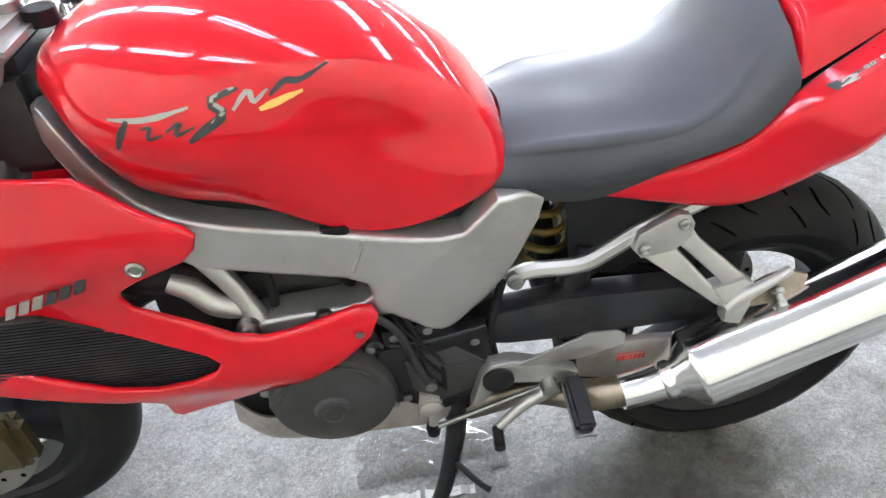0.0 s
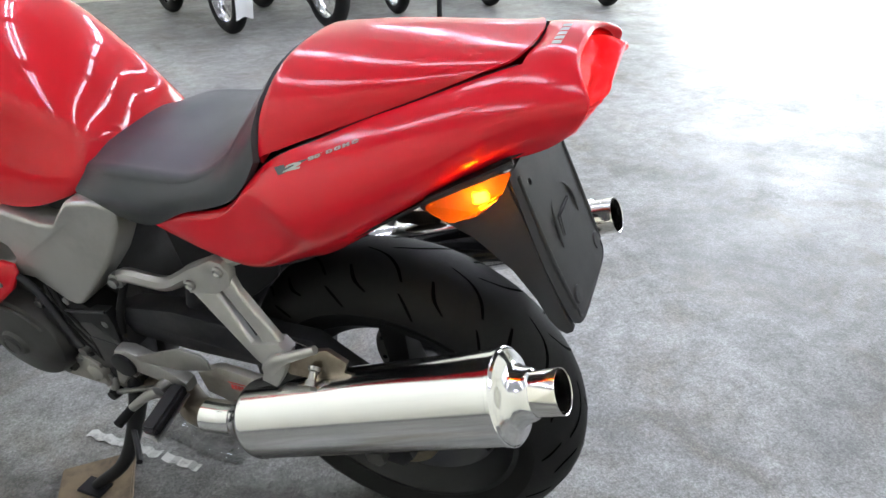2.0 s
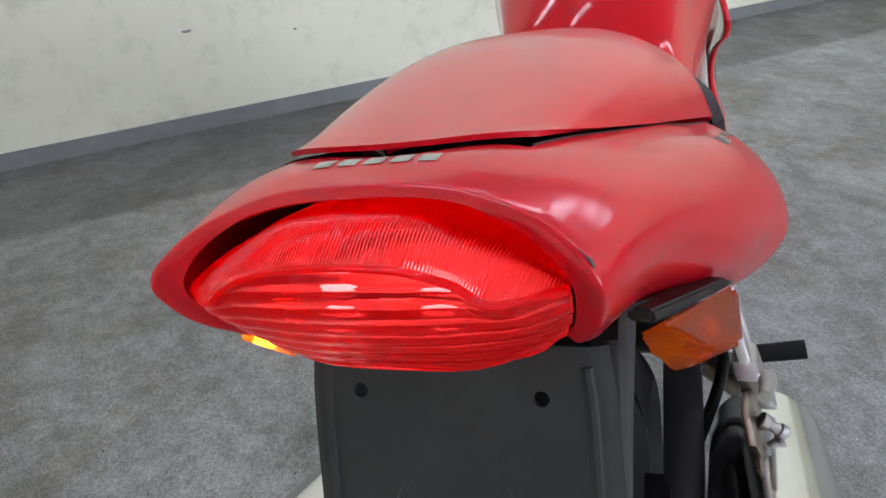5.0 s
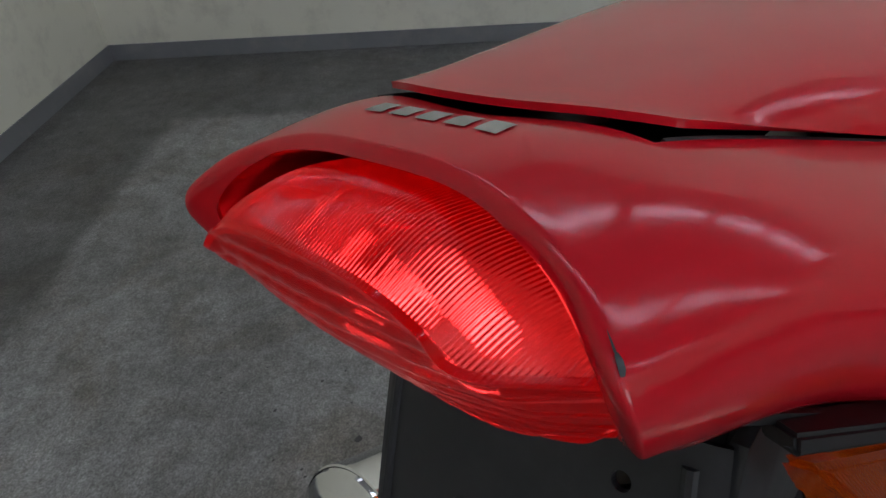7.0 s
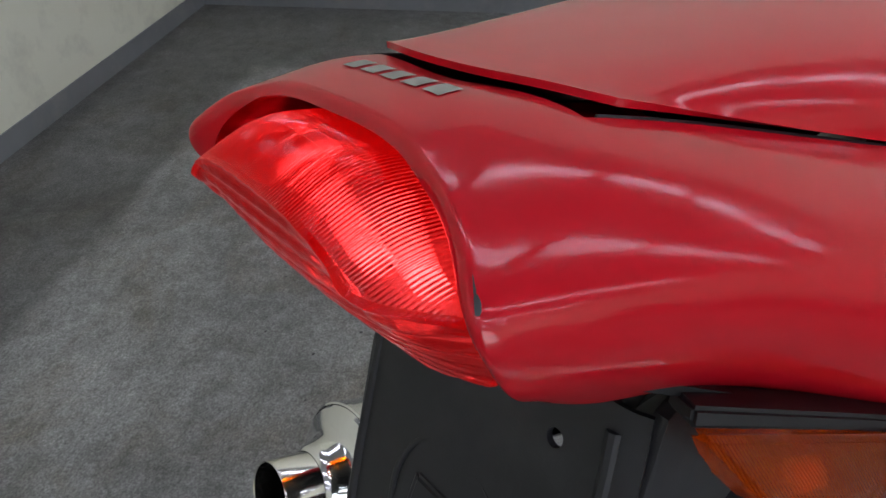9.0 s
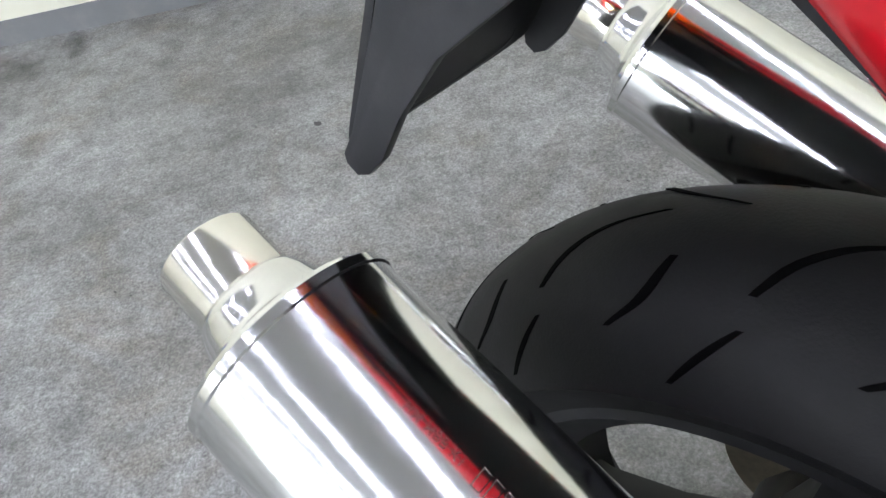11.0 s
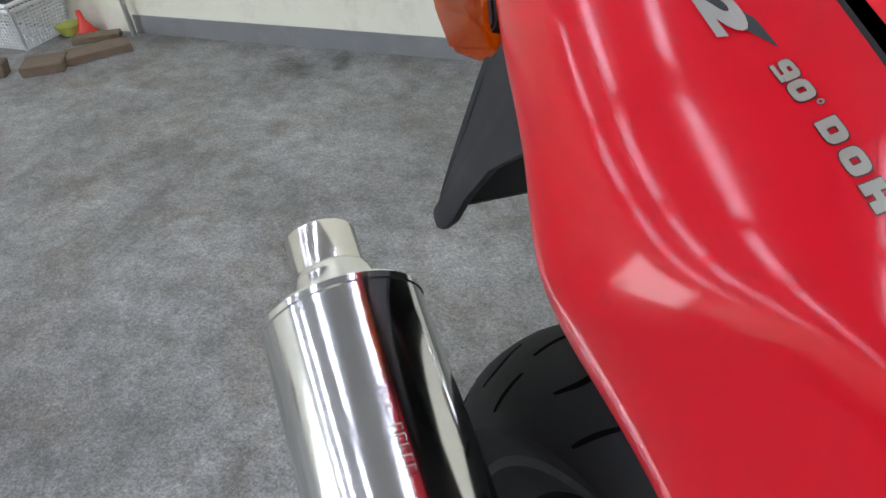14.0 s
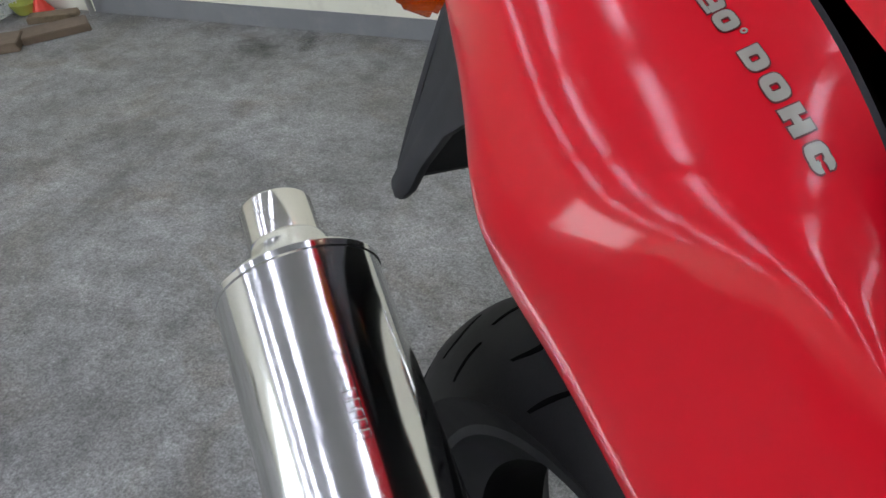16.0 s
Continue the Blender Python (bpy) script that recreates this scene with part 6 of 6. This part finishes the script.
def block_letter(ch, fat=0.0):
    """A heavy, squarish letter in a box of -0.5 to 0.5 both ways; fat widens it into an outline."""
    bm = bmesh.new()
    w, h, iw, ih = .5 + fat, .5 + fat, max(.13 - fat, .02), max(.2 - fat, .03)
    if ch in "0O":
        band(bm, squarish(w, h, 3.2, 41), squarish(iw, ih, 6, 41))
    elif ch == "D":
        band(bm, squarish(w, h, 3.2, 21, -math.pi / 2, math.pi / 2), squarish(iw, ih, 6, 21, -math.pi / 2, math.pi / 2))
        band(bm, squarish(w, h, 30, 21, math.pi / 2, 1.5 * math.pi), squarish(iw, ih, 6, 21, math.pi / 2, 1.5 * math.pi))
    elif ch == "C":
        band(bm, squarish(w, h, 3.2, 41, .42, math.tau - .42), squarish(iw, ih, 6, 41, .42, math.tau - .42))
        slab(bm, iw * .6, w - .03, ih * .55, h * .55)
        slab(bm, iw * .6, w - .03, -h * .55, -ih * .55)
    elif ch == "H":
        slab(bm, -w, -.12 + fat, -h, h)
        slab(bm, .12 - fat, w, -h, h)
        slab(bm, -.14, .14, -.17 - fat, .17 + fat)
    elif ch == "9":
        up = .17
        band(bm, [(x, y + up) for x, y in squarish(w, .33 + fat, 3.2, 41)], [(x, y + up + .02) for x, y in squarish(iw, .09, 6, 41)])
        slab(bm, .14 - fat, w, -.3, up)
        slab(bm, -w + .05, w - .04, -h, -.31 + fat * .5)
    else:
        band(bm, squarish(w, h, 2, 25), squarish(w * .45, h * .45, 2, 25))
    return bm


# where each letter of the engine lettering begins and ends along its line, and its rise
LETTERS = (("9", 0, .117, 0), ("0", .128, .245, 0), ("\u00b0", .262, .292, .36), ("D", .362, .49, 0), ("O", .522, .655, 0), ("H", .69, .822, 0), ("C", .868, 1, 0))
for a, b, n in (((-.018, .1627, .8758), (-.0729, .1704, .853), (-.2, .55, .81)), ((-.0057, -.1627, .8785), (.0565, -.1475, .9027), (-.22, -.43, .87))):
    a, b = Vector(a), Vector(b)
    out_n = Vector(n).normalized()
    up = out_n.cross(b - a).normalized()
    for ch, u0, u1, rise in LETTERS:
        tall = .0018 if ch == "\u00b0" else .0054
        for name, fat, lift, paint in (("lettering_edge", .06, .0003, DECAL_E), ("lettering", 0.0, .0005, DECAL_L)):
            bm = block_letter(ch, fat)
            for v in bm.verts:
                v.co = a.lerp(b, (u0 + u1) / 2 + v.co.x * (u1 - u0)) + up * (v.co.y * tall + rise * .0054) + out_n * .006
            part(name, lay_on(bm, TA, lift), paint, tail, "beige-grey engine lettering" if paint is DECAL_L else "dark red outline of the lettering")
for a, b, n in (((.034, .1585, .8945), (-.0055, .1641, .878), (-.2, .54, .82)), ((-.0572, -.173, .8586), (-.0105, -.1675, .8742), (-.2, -.55, .81))):
    va, vb = Vector(a), Vector(b)
    part("emblem", place_text("V", va, vb, n, .0125, TA, .3, .0004), CARBON, tail, "dark woven emblem letter")
    part("emblem", place_text("2", va.lerp(vb, .48), va.lerp(vb, .96), n, .0095, TA, .25, .0008), DECAL_G, tail, "grey emblem numeral")
for i in range(5):
    y = -.03 + i * .0135
    rows = np.array([[(.2455 + .011 * k / 4, y + .0095 * j / 4, .986) for j in range(5)] for k in range(5)])
    part("name_bar", lay_on(grid_bm(rows), TA), DECAL_G, tail, "plain grey name bar")
part("scratch", ribbon([(.2965, .0965, .966), (.299, .1, .9615), (.301, .1032, .9575)], .0012, TA), DECAL_D, tail, "dark scratch on the paint")
part("scratch", ribbon([(.3, .1018, .9595), (.3012, .1034, .957), (.302, .1045, .955)], .0028, TA), DECAL_D, tail, "dark chip in the paint")
for pts, w, m in (
    ([(-.884, -.2, .926), (-.84, -.2, .922), (-.793, -.2, .932)], .008, DECAL_G),
    ([(-.862, -.2, .922), (-.872, -.2, .905), (-.882, -.2, .884)], .009, DECAL_D),
    ([(-.848, -.2, .91), (-.838, -.2, .912), (-.842, -.2, .898), (-.826, -.2, .902)], .005, DECAL_D),
    ([(-.822, -.2, .905), (-.805, -.2, .914), (-.812, -.2, .9), (-.79, -.2, .908)], .005, DECAL_D),
    ([(-.738, -.19, .945), (-.77, -.19, .932), (-.758, -.2, .918), (-.785, -.2, .9), (-.8, -.2, .89)], .012, DECAL_D),
    ([(-.742, -.19, .946), (-.768, -.19, .934), (-.757, -.2, .922), (-.772, -.2, .91)], .006, DECAL_G),
    ([(-.748, -.19, .918), (-.728, -.19, .94), (-.724, -.19, .925), (-.708, -.18, .935)], .007, DECAL_G),
    ([(-.708, -.18, .926), (-.69, -.17, .938), (-.672, -.17, .938), (-.64, -.15, .95)], .008, DECAL_D),
    ([(-.722, -.18, .912), (-.7, -.18, .918), (-.672, -.17, .924)], .009, DECAL_O),
):
    part("side_stroke", ribbon(pts, w, TT), m, tank, "painted decal stroke")
for x in range(6):
    z = .667 + x * .0075
    bm = prism([(-1.09 + x * .02, z), (-1.076 + x * .02, z + .004), (-1.066 + x * .02, z + .024), (-1.08 + x * .02, z + .02)], -.2075, -.2035, 0)
    for v in bm.verts:
        v.co.y += .12 * max(0.0, -1.0 - v.co.x)
    part("name_bar", bm, DECAL_G if x < 3 else DECAL_D, bike, "plain decal bar on the fairing")
for i in range(7):
    x = -.258 + i * .0068
    part("name_bar", prism([(x, .402), (x + .005, .402), (x + .0065, .413), (x + .0015, .413)], -.1658, -.165, 0), DECAL_R, arm, "plain red name bar")
part("name_bar", prism([(-.262, .417), (-.214, .417), (-.213, .4185), (-.261, .4185)], -.1658, -.165, 0), DECAL_R, arm, "thin red line")
LABEL = mat("label_white", (0.55, 0.55, 0.53), 0.5)
for x0, z0, x1, z1 in ((-.14, .513, -.085, .5), (-.075, .488, -.03, .462)):
    for k in (0, .016):
        part("label_line", tube([(x0, -.1262, z0 - k), (x1, -.1262, z1 - k)], .0008, 4), LABEL, arm)
for i in range(5):
    x = -.07 + i * .008
    part("label_bar", tube([(x, -.1262, .482 - i * .0048), (x + .004, -.1262, .473 - i * .0048)], .0011, 4), LABEL, arm)
o, f = Vector((.314, .194, .621)), Vector((-.168, .215, .416))
part("stamp", place_text("HM MBB K1", (.1575, .205, .6215), (.1275, .2061, .6088), (-.39, .08, .92), .005, None, 0, .0006, .02), ETCH, bike, "stamped silencer code")
for i in range(5):
    a = Vector((.121, .2064, .6062)).lerp(Vector((.091, .2076, .5934)), (i + .1) / 5)
    b = Vector((.121, .2064, .6062)).lerp(Vector((.091, .2076, .5934)), (i + .8) / 5)
    sd = Vector((0, .0045, 0))
    up = Vector((-.39, .08, .92)).normalized()
    part("stamp_bar", tube([a - sd, a + sd, b + sd, b - sd, a - sd], .0004, 4), ETCH, bike)
